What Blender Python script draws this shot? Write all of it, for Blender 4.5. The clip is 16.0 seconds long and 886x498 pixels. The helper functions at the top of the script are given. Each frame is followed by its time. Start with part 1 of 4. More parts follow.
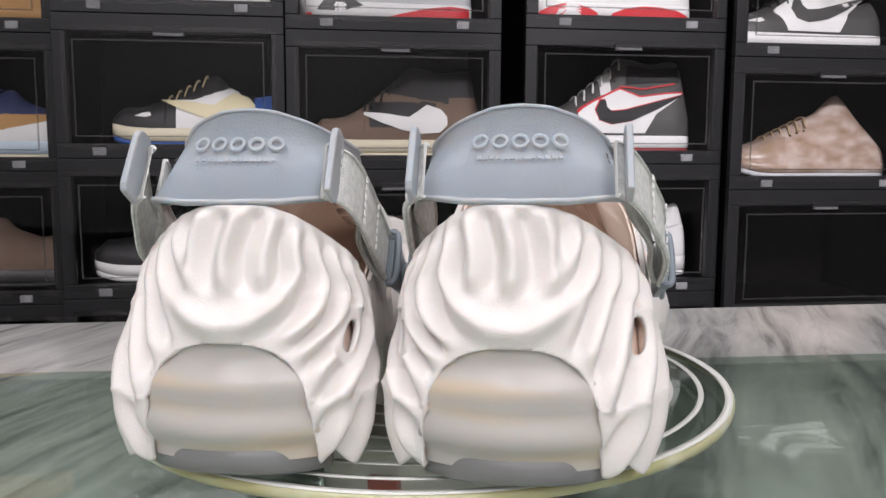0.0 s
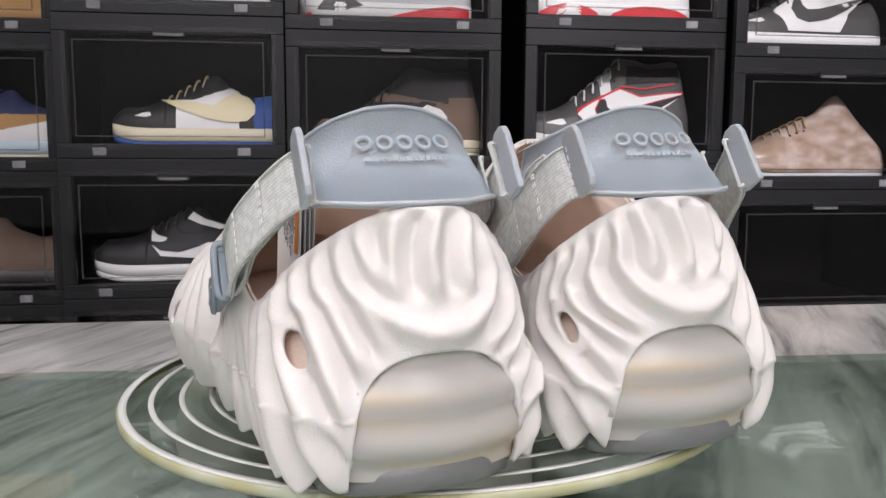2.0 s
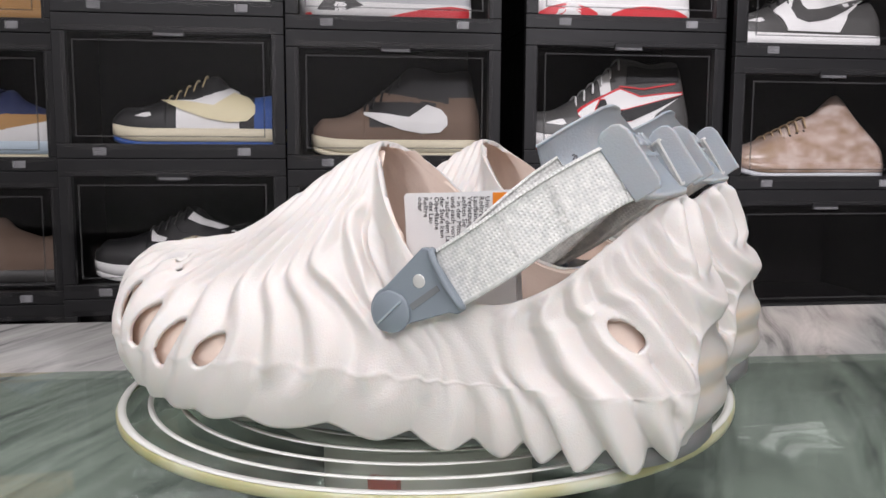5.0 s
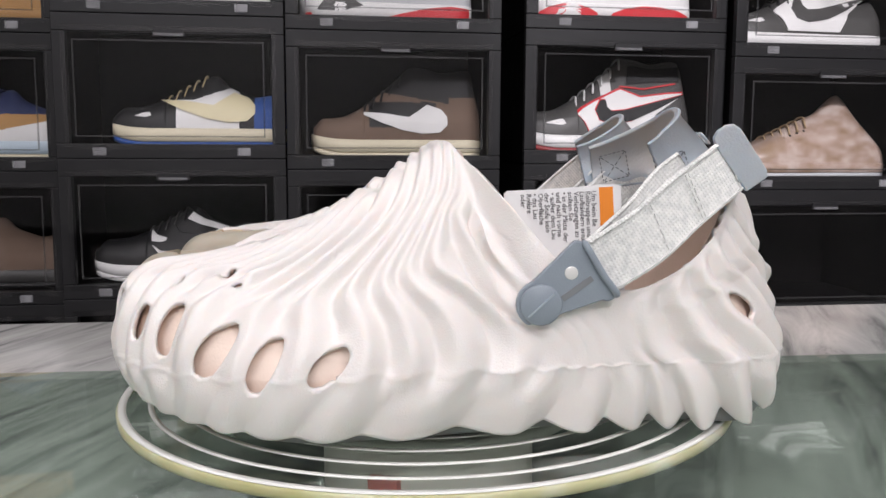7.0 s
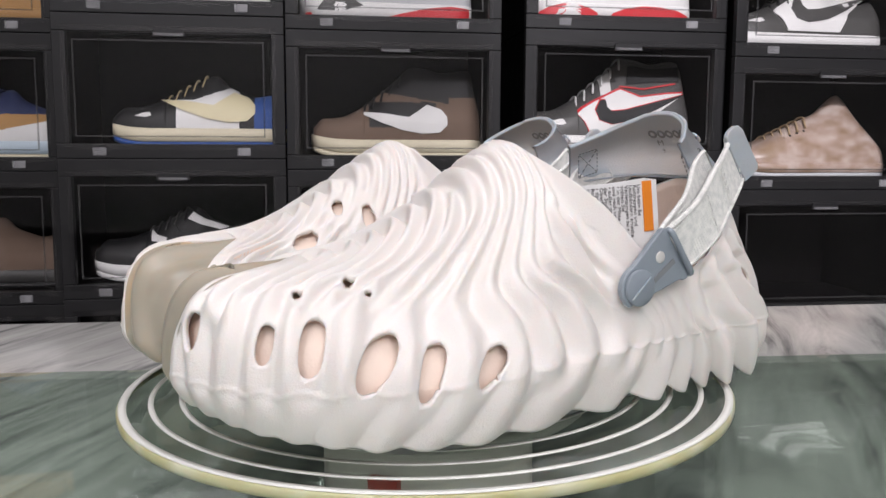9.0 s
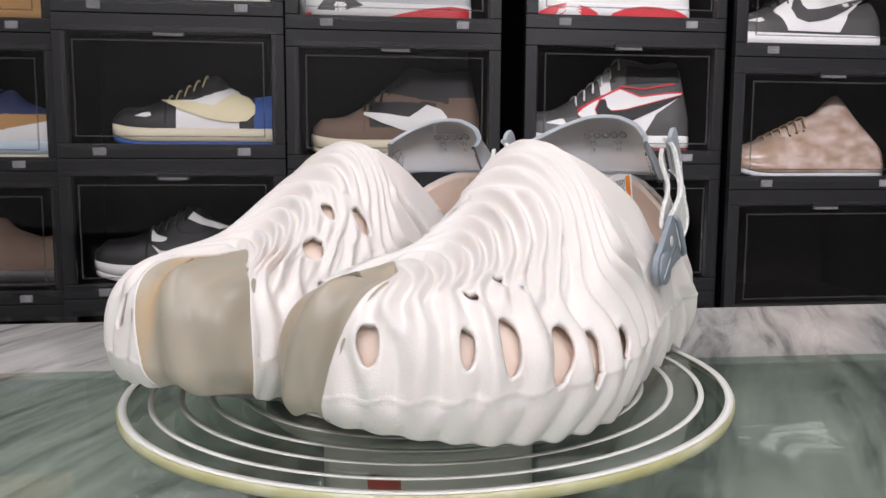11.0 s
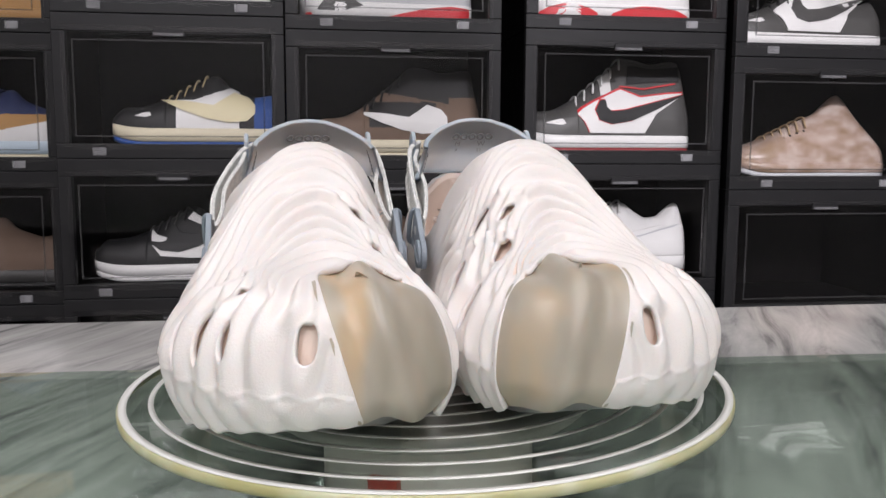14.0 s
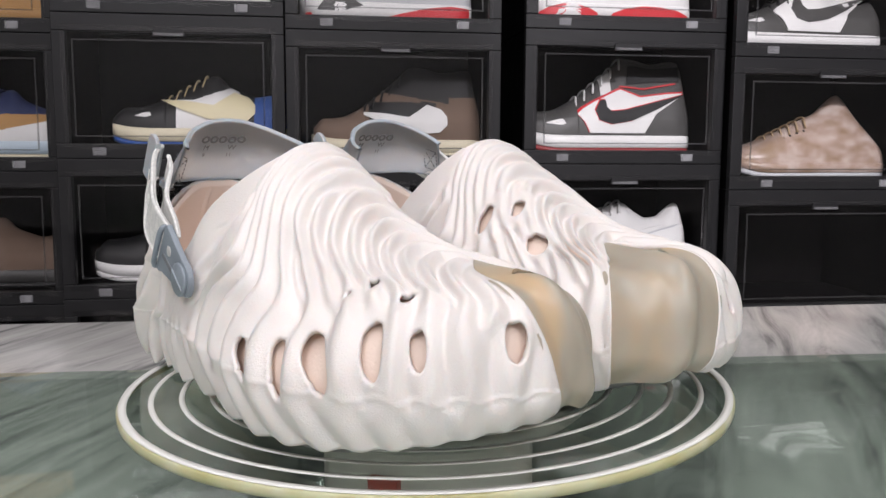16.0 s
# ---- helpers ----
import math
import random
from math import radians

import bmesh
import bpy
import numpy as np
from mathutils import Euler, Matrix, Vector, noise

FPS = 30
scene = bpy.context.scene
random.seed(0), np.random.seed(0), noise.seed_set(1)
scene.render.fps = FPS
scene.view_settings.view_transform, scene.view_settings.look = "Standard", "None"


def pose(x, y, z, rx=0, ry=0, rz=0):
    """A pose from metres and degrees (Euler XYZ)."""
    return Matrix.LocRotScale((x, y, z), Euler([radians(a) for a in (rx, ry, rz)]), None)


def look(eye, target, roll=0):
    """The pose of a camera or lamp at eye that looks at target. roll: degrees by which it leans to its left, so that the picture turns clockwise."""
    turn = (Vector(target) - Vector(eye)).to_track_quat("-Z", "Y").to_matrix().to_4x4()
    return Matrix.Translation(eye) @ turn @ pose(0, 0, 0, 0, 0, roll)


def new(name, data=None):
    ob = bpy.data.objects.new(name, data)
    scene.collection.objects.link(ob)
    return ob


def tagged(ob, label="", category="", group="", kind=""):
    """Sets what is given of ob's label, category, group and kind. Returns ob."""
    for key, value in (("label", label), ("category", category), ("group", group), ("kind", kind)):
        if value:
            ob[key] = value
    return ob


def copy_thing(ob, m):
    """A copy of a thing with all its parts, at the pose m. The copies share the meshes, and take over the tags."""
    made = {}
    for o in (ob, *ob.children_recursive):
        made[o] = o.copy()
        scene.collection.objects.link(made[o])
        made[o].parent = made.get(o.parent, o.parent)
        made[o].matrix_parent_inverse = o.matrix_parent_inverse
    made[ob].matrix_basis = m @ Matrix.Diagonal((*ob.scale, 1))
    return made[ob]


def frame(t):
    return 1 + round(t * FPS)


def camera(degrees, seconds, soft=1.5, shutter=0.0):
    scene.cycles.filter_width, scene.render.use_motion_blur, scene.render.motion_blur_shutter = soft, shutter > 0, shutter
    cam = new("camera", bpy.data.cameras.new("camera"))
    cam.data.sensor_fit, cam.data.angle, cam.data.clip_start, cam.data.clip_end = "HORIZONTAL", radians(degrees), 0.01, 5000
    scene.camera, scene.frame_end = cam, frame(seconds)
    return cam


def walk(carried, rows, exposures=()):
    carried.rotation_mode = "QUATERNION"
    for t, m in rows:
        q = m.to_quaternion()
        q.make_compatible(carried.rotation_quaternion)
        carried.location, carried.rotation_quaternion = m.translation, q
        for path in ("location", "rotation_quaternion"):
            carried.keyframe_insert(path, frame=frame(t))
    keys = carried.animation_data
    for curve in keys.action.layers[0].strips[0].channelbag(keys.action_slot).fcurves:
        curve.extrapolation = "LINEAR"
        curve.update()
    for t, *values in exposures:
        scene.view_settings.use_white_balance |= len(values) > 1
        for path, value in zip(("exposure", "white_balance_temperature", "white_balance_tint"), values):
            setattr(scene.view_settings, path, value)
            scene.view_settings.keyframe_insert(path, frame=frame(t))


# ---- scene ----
# Camera: stands still before the turntable
cam = camera(54.06, 16.0)
EYE = (-0.0148, -0.4038, 0.1133)
AIM = (EYE[0] + 0.05657, EYE[1] + 0.99018, EYE[2] - 0.12758)
walk(cam, [(0.0, look(EYE, AIM, -0.69)), (16.0, look(EYE, AIM, -0.69))])


def turn(t):
    """Turntable angle in degrees."""
    return -10.77 + 14.157 * t


TOP = -0.060      # table glass top
FLOOR = -0.82

# World and lights: a closed room lit by ceiling panels, with fill spots added for the boxes
world = bpy.data.worlds.new("world")
scene.world = world
world.use_nodes = True
world.node_tree.nodes["Background"].inputs[0].default_value = (0.8, 0.85, 1, 1)
world.node_tree.nodes["Background"].inputs[1].default_value = 0.02
scene.view_settings.exposure = 0.0
CEILING = 1.62
PANELS = [(-0.60, -0.30), (0.60, -0.30), (-0.60, -1.35), (0.60, -1.35), (-0.60, -2.40), (0.60, -2.40)]
PANEL_W, PANEL_D = 0.60, 0.60
POWER = {-0.30: 4.4, -1.35: 7.0, -2.40: 21.5}
for px, py in PANELS:
    lamp = bpy.data.lights.new("ceiling_lamp", "AREA")
    lamp.shape, lamp.size, lamp.size_y = "RECTANGLE", PANEL_W - 0.04, PANEL_D - 0.04
    lamp.energy, lamp.color = POWER[py], (1.0, 0.955, 1.02)
    ob = new("ceiling_lamp", lamp)
    ob.matrix_world = pose(px, py, CEILING - 0.035)
# fill spots added out of view, only to brighten the shoes in the boxes
FILL_SPOTS = [(-0.75, -1.70, -0.45, 34.0), (0.10, -1.70, 0.15, 62.0), (0.95, -1.70, 0.80, 205.0)]
for px, py, tx, watt in FILL_SPOTS:
    lamp = bpy.data.lights.new("added_fill_lamp", "SPOT")
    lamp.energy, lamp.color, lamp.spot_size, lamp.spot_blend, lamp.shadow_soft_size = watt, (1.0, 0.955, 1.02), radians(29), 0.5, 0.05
    ob = new("added_fill_lamp", lamp)
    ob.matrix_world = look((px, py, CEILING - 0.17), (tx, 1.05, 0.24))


# ---------------------------------------------------------------- materials
def mat(name, color, rough=0.5, metal=0.0, vary=0.0, scale=40.0, bump=0.0, bscale=400.0, spec=0.5, sss=0.0, depth=0.05):
    """A principled material with two scales of variation and fine relief."""
    m = bpy.data.materials.new(name)
    m.use_nodes = True
    nt = m.node_tree
    b = nt.nodes["Principled BSDF"]
    b.inputs["Base Color"].default_value = (*color, 1)
    b.inputs["Roughness"].default_value = rough
    b.inputs["Metallic"].default_value = metal
    b.inputs["Specular IOR Level"].default_value = spec
    if sss:
        b.inputs["Subsurface Weight"].default_value = sss
        b.inputs["Subsurface Radius"].default_value = (0.006, 0.004, 0.003)
        b.inputs["Subsurface Scale"].default_value = depth
    tc = nt.nodes.new("ShaderNodeTexCoord")
    if vary:
        n1 = nt.nodes.new("ShaderNodeTexNoise")
        n1.inputs["Scale"].default_value = scale
        n1.inputs["Detail"].default_value = 6
        nt.links.new(tc.outputs["Object"], n1.inputs["Vector"])
        mix = nt.nodes.new("ShaderNodeMix")
        mix.data_type = "RGBA"
        mix.inputs["A"].default_value = (*[c * (1 - vary) for c in color], 1)
        mix.inputs["B"].default_value = (*[min(1, c * (1 + vary)) for c in color], 1)
        nt.links.new(n1.outputs["Fac"], mix.inputs["Factor"])
        nt.links.new(mix.outputs["Result"], b.inputs["Base Color"])
        mr = nt.nodes.new("ShaderNodeMapRange")
        mr.inputs["To Min"].default_value = max(0.02, rough - 0.08)
        mr.inputs["To Max"].default_value = min(1, rough + 0.08)
        nt.links.new(n1.outputs["Fac"], mr.inputs["Value"])
        nt.links.new(mr.outputs["Result"], b.inputs["Roughness"])
    if bump:
        n2 = nt.nodes.new("ShaderNodeTexNoise")
        n2.inputs["Scale"].default_value = bscale
        n2.inputs["Detail"].default_value = 3
        nt.links.new(tc.outputs["Object"], n2.inputs["Vector"])
        bp = nt.nodes.new("ShaderNodeBump")
        bp.inputs["Strength"].default_value = bump
        bp.inputs["Distance"].default_value = 0.001
        nt.links.new(n2.outputs["Fac"], bp.inputs["Height"])
        nt.links.new(bp.outputs["Normal"], b.inputs["Normal"])
    return m


def clear(name, tint=(1, 1, 1), ior=1.45, rough=0.02, haze=0.0, hazecol=(0.5, 0.5, 0.5)):
    """Thin clear sheet: what lies behind it, plus a Fresnel gloss."""
    m = bpy.data.materials.new(name)
    m.use_nodes = True
    nt = m.node_tree
    nt.nodes.remove(nt.nodes["Principled BSDF"])
    out = nt.nodes["Material Output"]
    tr = nt.nodes.new("ShaderNodeBsdfTransparent")
    tr.inputs[0].default_value = (*tint, 1)
    gl = nt.nodes.new("ShaderNodeBsdfGlossy")
    gl.inputs["Roughness"].default_value = rough
    lw = nt.nodes.new("ShaderNodeLayerWeight")
    pw = nt.nodes.new("ShaderNodeMath")
    pw.operation = "POWER"
    pw.inputs[1].default_value = 5.0
    fr = nt.nodes.new("ShaderNodeMath")
    fr.operation = "MULTIPLY_ADD"
    f0 = ((ior - 1) / (ior + 1)) ** 2
    fr.inputs[1].default_value, fr.inputs[2].default_value = 1 - f0, f0
    nt.links.new(lw.outputs["Facing"], pw.inputs[0])
    nt.links.new(pw.outputs[0], fr.inputs[0])
    last = tr
    if haze:
        df = nt.nodes.new("ShaderNodeBsdfDiffuse")
        df.inputs[0].default_value = (*hazecol, 1)
        tn = nt.nodes.new("ShaderNodeTexNoise")
        tn.inputs["Scale"].default_value = 14
        tn.inputs["Detail"].default_value = 5
        mr = nt.nodes.new("ShaderNodeMapRange")
        mr.inputs["From Min"].default_value, mr.inputs["From Max"].default_value = 0.3, 0.75
        mr.inputs["To Min"].default_value, mr.inputs["To Max"].default_value = haze * 0.5, haze * 1.5
        tc = nt.nodes.new("ShaderNodeTexCoord")
        nt.links.new(tc.outputs["Object"], tn.inputs["Vector"])
        nt.links.new(tn.outputs["Fac"], mr.inputs["Value"])
        m0 = nt.nodes.new("ShaderNodeMixShader")
        nt.links.new(mr.outputs["Result"], m0.inputs[0])
        nt.links.new(tr.outputs[0], m0.inputs[1])
        nt.links.new(df.outputs[0], m0.inputs[2])
        last = m0
    mx = nt.nodes.new("ShaderNodeMixShader")
    nt.links.new(fr.outputs[0], mx.inputs[0])
    nt.links.new(last.outputs[0], mx.inputs[1])
    nt.links.new(gl.outputs[0], mx.inputs[2])
    nt.links.new(mx.outputs[0], out.inputs["Surface"])
    return m


def marble(name):
    """Grey marble with soft brushed streaks."""
    m = bpy.data.materials.new(name)
    m.use_nodes = True
    nt = m.node_tree
    b = nt.nodes["Principled BSDF"]
    tc = nt.nodes.new("ShaderNodeTexCoord")
    mp = nt.nodes.new("ShaderNodeMapping")
    mp.vector_type = "TEXTURE"
    mp.inputs["Rotation"].default_value = (0, 0, radians(68))
    mp.inputs["Scale"].default_value = (0.42, 0.06, 0.4)
    n1 = nt.nodes.new("ShaderNodeTexNoise")
    n1.inputs["Scale"].default_value = 1.6
    n1.inputs["Detail"].default_value = 9
    n1.inputs["Roughness"].default_value = 0.62
    n1.inputs["Distortion"].default_value = 1.3
    r1 = nt.nodes.new("ShaderNodeValToRGB")
    e = r1.color_ramp.elements
    e[0].position, e[0].color = 0.30, (0.22, 0.225, 0.222, 1)
    e[1].position, e[1].color = 0.74, (0.84, 0.82, 0.79, 1)
    k = r1.color_ramp.elements.new(0.48)
    k.color = (0.58, 0.57, 0.55, 1)
    n2 = nt.nodes.new("ShaderNodeTexNoise")
    n2.inputs["Scale"].default_value = 2.4
    n2.inputs["Detail"].default_value = 3
    mx = nt.nodes.new("ShaderNodeMix")
    mx.data_type, mx.blend_type = "RGBA", "MULTIPLY"
    mx.inputs["Factor"].default_value = 0.75
    r2 = nt.nodes.new("ShaderNodeValToRGB")
    r2.color_ramp.elements[0].position, r2.color_ramp.elements[0].color = 0.38, (0.42, 0.42, 0.42, 1)
    r2.color_ramp.elements[1].position, r2.color_ramp.elements[1].color = 0.55, (1, 1, 1, 1)
    L = nt.links.new
    L(tc.outputs["Object"], mp.inputs["Vector"])
    L(mp.outputs[0], n1.inputs["Vector"])
    L(tc.outputs["Object"], n2.inputs["Vector"])
    L(n1.outputs["Fac"], r1.inputs[0])
    L(n2.outputs["Fac"], r2.inputs[0])
    L(r1.outputs[0], mx.inputs["A"])
    L(r2.outputs[0], mx.inputs["B"])
    L(mx.outputs["Result"], b.inputs["Base Color"])
    b.inputs["Roughness"].default_value = 0.12
    return m


def fabric(name, c1, c2, scale=900.0):
    """Coarse woven webbing."""
    m = mat(name, c1, 0.9, spec=0.2)
    nt = m.node_tree
    b = nt.nodes["Principled BSDF"]
    tc = nt.nodes.new("ShaderNodeTexCoord")
    waves = []
    for way in ("X", "Y"):
        wv = nt.nodes.new("ShaderNodeTexWave")
        wv.bands_direction = way
        wv.inputs["Scale"].default_value = 230.0
        wv.inputs["Distortion"].default_value = 1.2
        wv.inputs["Detail"].default_value = 1.0
        nt.links.new(tc.outputs["UV"], wv.inputs["Vector"])
        waves.append(wv)
    ck = nt.nodes.new("ShaderNodeMath")
    ck.operation = "MULTIPLY"
    nt.links.new(waves[0].outputs["Fac"], ck.inputs[0])
    nt.links.new(waves[1].outputs["Fac"], ck.inputs[1])
    ns = nt.nodes.new("ShaderNodeTexNoise")
    ns.inputs["Scale"].default_value = scale * 0.35
    mx = nt.nodes.new("ShaderNodeMix")
    mx.data_type = "RGBA"
    mx.inputs["A"].default_value, mx.inputs["B"].default_value = (*c1, 1), (*c2, 1)
    rp = nt.nodes.new("ShaderNodeMapRange")
    rp.inputs["From Min"].default_value, rp.inputs["From Max"].default_value = 0.4, 0.65
    bp = nt.nodes.new("ShaderNodeBump")
    bp.inputs["Strength"].default_value, bp.inputs["Distance"].default_value = 0.6, 0.0004
    L = nt.links.new
    L(tc.outputs["UV"], ns.inputs["Vector"])
    L(ns.outputs["Fac"], rp.inputs["Value"])
    L(rp.outputs[0], mx.inputs["Factor"])
    L(mx.outputs["Result"], b.inputs["Base Color"])
    L(ck.outputs[0], bp.inputs["Height"])
    L(bp.outputs["Normal"], b.inputs["Normal"])
    return m


def gummy(name, c1, c2, c3, scale, stretch, sub=0.6, turn_by=0.0):
    """Cloudy translucent rubber with warm streaks inside."""
    m = mat(name, c1, 0.33, sss=sub)
    nt = m.node_tree
    b = nt.nodes["Principled BSDF"]
    tc = nt.nodes.new("ShaderNodeTexCoord")
    mp = nt.nodes.new("ShaderNodeMapping")
    mp.inputs["Scale"].default_value = stretch
    mp.inputs["Rotation"].default_value = (0, turn_by, turn_by * 0.5)
    ns = nt.nodes.new("ShaderNodeTexNoise")
    ns.inputs["Scale"].default_value, ns.inputs["Detail"].default_value = scale, 2
    rp = nt.nodes.new("ShaderNodeValToRGB")
    e = rp.color_ramp.elements
    e[0].position, e[0].color = 0.33, (*c1, 1)
    e[1].position, e[1].color = 0.72, (*c3, 1)
    k = e.new(0.52)
    k.color = (*c2, 1)
    L = nt.links.new
    L(tc.outputs["Object"], mp.inputs["Vector"])
    L(mp.outputs[0], ns.inputs["Vector"])
    L(ns.outputs["Fac"], rp.inputs[0])
    L(rp.outputs[0], b.inputs["Base Color"])
    return m


M = {
    "bone": mat("bone_foam", (0.80, 0.76, 0.73), 0.42, vary=0.02, scale=60, bump=0.22, bscale=1500, sss=0.22, depth=0.5),
    # peach holds the warm light bounced inside the clog, besides the footbed's tone
    "liner": mat("peach_bounce_lining", (0.88, 0.73, 0.63), 0.6, vary=0.03, scale=50, bump=0.15, bscale=900),
    "toe": gummy("toe_rubber", (0.35, 0.315, 0.25), (0.44, 0.40, 0.325), (0.56, 0.43, 0.28), 26, (2.2, 0.6, 0.6), turn_by=0.6),
    "heel": gummy("heel_rubber", (0.50, 0.48, 0.46), (0.56, 0.53, 0.49), (0.72, 0.56, 0.36), 30, (0.25, 0.25, 2.0)),
    "sole": mat("grey_outsole", (0.22, 0.22, 0.22), 0.4, vary=0.05, scale=60, sss=0.3),
    "strap": mat("grey_rubber", (0.42, 0.46, 0.50), 0.45, vary=0.03, scale=80, bump=0.25, bscale=1100, sss=0.65, depth=1.0),
    "badge": mat("slate_plastic", (0.25, 0.29, 0.33), 0.4, vary=0.04, scale=120, bump=0.1, bscale=1500),
    "web": fabric("grey_webbing", (0.82, 0.82, 0.79), (0.68, 0.69, 0.67)),
    "thread": mat("white_thread", (0.75, 0.75, 0.73), 0.8),
    "darkthread": mat("dark_thread", (0.13, 0.14, 0.15), 0.8),
    "print": mat("grey_print", (0.20, 0.21, 0.22), 0.6),
    "metal": mat("rivet_metal", (0.75, 0.74, 0.72), 0.5, metal=0.4),
    "paper": mat("white_paper", (0.82, 0.82, 0.82), 0.7, vary=0.02, scale=120),
    "orange": mat("orange_print", (0.85, 0.26, 0.02), 0.6),
    "ink": mat("black_ink", (0.10, 0.10, 0.105), 0.7),
    "glass": clear("platter_glass", (0.90, 0.93, 0.90), 1.45, 0.0),
    "rim": gummy("glass_edge", (0.44, 0.42, 0.20), (0.54, 0.53, 0.32), (0.70, 0.72, 0.60), 30, (1, 1, 0.2), 0.4),
    "ring": mat("white_frosting", (0.80, 0.80, 0.76), 0.5, vary=0.05, scale=60),
    "base": mat("ivory_plastic", (0.62, 0.60, 0.55), 0.35, vary=0.04, scale=40),
    "hub": mat("grey_hub", (0.38, 0.37, 0.34), 0.4, vary=0.1, scale=40),
    "red": mat("red_switch", (0.45, 0.05, 0.03), 0.4),
    "marble": marble("grey_marble"),
    "sheet": clear("table_glass", (0.85, 0.92, 0.875), 1.5, 0.0),
    # one plastic in two tones: box has the boxes' inner shade in its colour
    "box": mat("black_plastic_shaded", (0.0026, 0.0023, 0.0025), 0.65, vary=0.15, scale=30, bump=0.06, bscale=800, spec=0.05),
    "frame": mat("black_matt_plastic_lit", (0.0135, 0.0135, 0.0145), 0.45, vary=0.12, scale=30, bump=0.05, bscale=700, spec=0.25),
    "panel": clear("clear_panel", (0.96, 0.96, 0.96), 1.28, 0.03, haze=0.001),
    "border": clear("clear_border", (0.75, 0.75, 0.75), 1.4, 0.15, haze=0.045, hazecol=(0.40, 0.40, 0.41)),
    "clip": clear("clear_clip", (0.7, 0.7, 0.7), 1.5, 0.15, haze=0.26, hazecol=(0.50, 0.50, 0.52)),
    "wall": mat("dark_wall", (0.05, 0.048, 0.046), 0.8, vary=0.1, scale=5),
    "room": mat("room_paint", (0.46, 0.45, 0.44), 0.85, vary=0.05, scale=3),
    "floor": mat("floor_tile", (0.45, 0.43, 0.41), 0.4, vary=0.12, scale=6),
    "ceil": mat("ceiling_paint", (0.75, 0.74, 0.72), 0.9, vary=0.03, scale=4),
}
glow = bpy.data.materials.new("lit_diffuser")
glow.use_nodes = True
glow.node_tree.nodes["Principled BSDF"].inputs["Emission Color"].default_value = (1, 0.97, 0.95, 1)
glow.node_tree.nodes["Principled BSDF"].inputs["Emission Strength"].default_value = 3.0


# ---------------------------------------------------------------- mesh helpers
def part(name, bm, material, parent=None, label="", smooth=True, bevel=0.0):
    """Links a bmesh as one mesh object under a thing or part."""
    me = bpy.data.meshes.new(name)
    bm.to_mesh(me)
    bm.free()
    return part_mesh(name, me, material, parent, label, smooth, bevel)


def part_mesh(name, me, material, parent=None, label="", smooth=True, bevel=0.0):
    for m in material if isinstance(material, (list, tuple)) else [material]:
        me.materials.append(m)
    me.polygons.foreach_set("use_smooth", [smooth] * len(me.polygons))
    ob = new(name, me)
    if parent is not None:
        ob.parent = parent
    if label:
        tagged(ob, label)
    if bevel:
        bv = ob.modifiers.new("bevel", "BEVEL")
        bv.width, bv.segments, bv.limit_method, bv.angle_limit = bevel, 2, "ANGLE", radians(40)
        bv.harden_normals = True
    return ob


def box_bm(x0, x1, y0, y1, z0, z1, bm=None):
    bm = bm or bmesh.new()
    v = [bm.verts.new((x, y, z)) for x in (x0, x1) for y in (y0, y1) for z in (z0, z1)]
    for f in ((0, 1, 3, 2), (4, 6, 7, 5), (0, 4, 5, 1), (2, 3, 7, 6), (0, 2, 6, 4), (1, 5, 7, 3)):
        bm.faces.new([v[i] for i in f])
    return bm


def prism(points, depth, place=None, bm=None):
    """Extrudes a flat outline (x, y) by depth along z, then moves it by place."""
    bm = bm or bmesh.new()
    place = place or Matrix()
    lo = [bm.verts.new(place @ Vector((x, y, 0))) for x, y in points]
    hi = [bm.verts.new(place @ Vector((x, y, depth))) for x, y in points]
    n = len(lo)
    bm.faces.new(lo[::-1])
    bm.faces.new(hi)
    for i in range(n):
        bm.faces.new((lo[i], lo[(i + 1) % n], hi[(i + 1) % n], hi[i]))
    return bm


def lathe(profile, n=96, bm=None):
    """Spins (r, z) pairs round z; closed when the profile's ends lie on the axis or meet."""
    bm = bm or bmesh.new()
    rings = []
    for r, z in profile:
        if r < 1e-6:
            rings.append([bm.verts.new((0, 0, z))])
        else:
            rings.append([bm.verts.new((r * math.cos(2 * math.pi * i / n), r * math.sin(2 * math.pi * i / n), z)) for i in range(n)])
    for a, b in zip(rings, rings[1:]):
        for i in range(n):
            j = (i + 1) % n
            if len(a) == 1 and len(b) == 1:
                continue
            if len(a) == 1:
                bm.faces.new((a[0], b[j], b[i]))
            elif len(b) == 1:
                bm.faces.new((a[i], a[j], b[0]))
            else:
                bm.faces.new((a[i], a[j], b[j], b[i]))
    bmesh.ops.recalc_face_normals(bm, faces=bm.faces)
    return bm


def catmull(pts, n, first=None, last=None):
    """Smooth curve through points, n samples, evenly spread over the index; first and last: the neighbours beyond its ends."""
    P = np.array(pts, float)
    k = len(P)
    s = np.linspace(0, k - 1, n)
    i = np.minimum(s.astype(int), k - 2)
    u = (s - i)[:, None]
    Q = np.vstack([2 * P[0] - P[1] if first is None else first, P, 2 * P[-1] - P[-2] if last is None else last])
    a, b, c, d = Q[i], Q[i + 1], Q[i + 2], Q[i + 3]
    return 0.5 * (2 * b + (c - a) * u + (2 * a - 5 * b + 4 * c - d) * u ** 2 + (3 * b - a - 3 * c + d) * u ** 3)


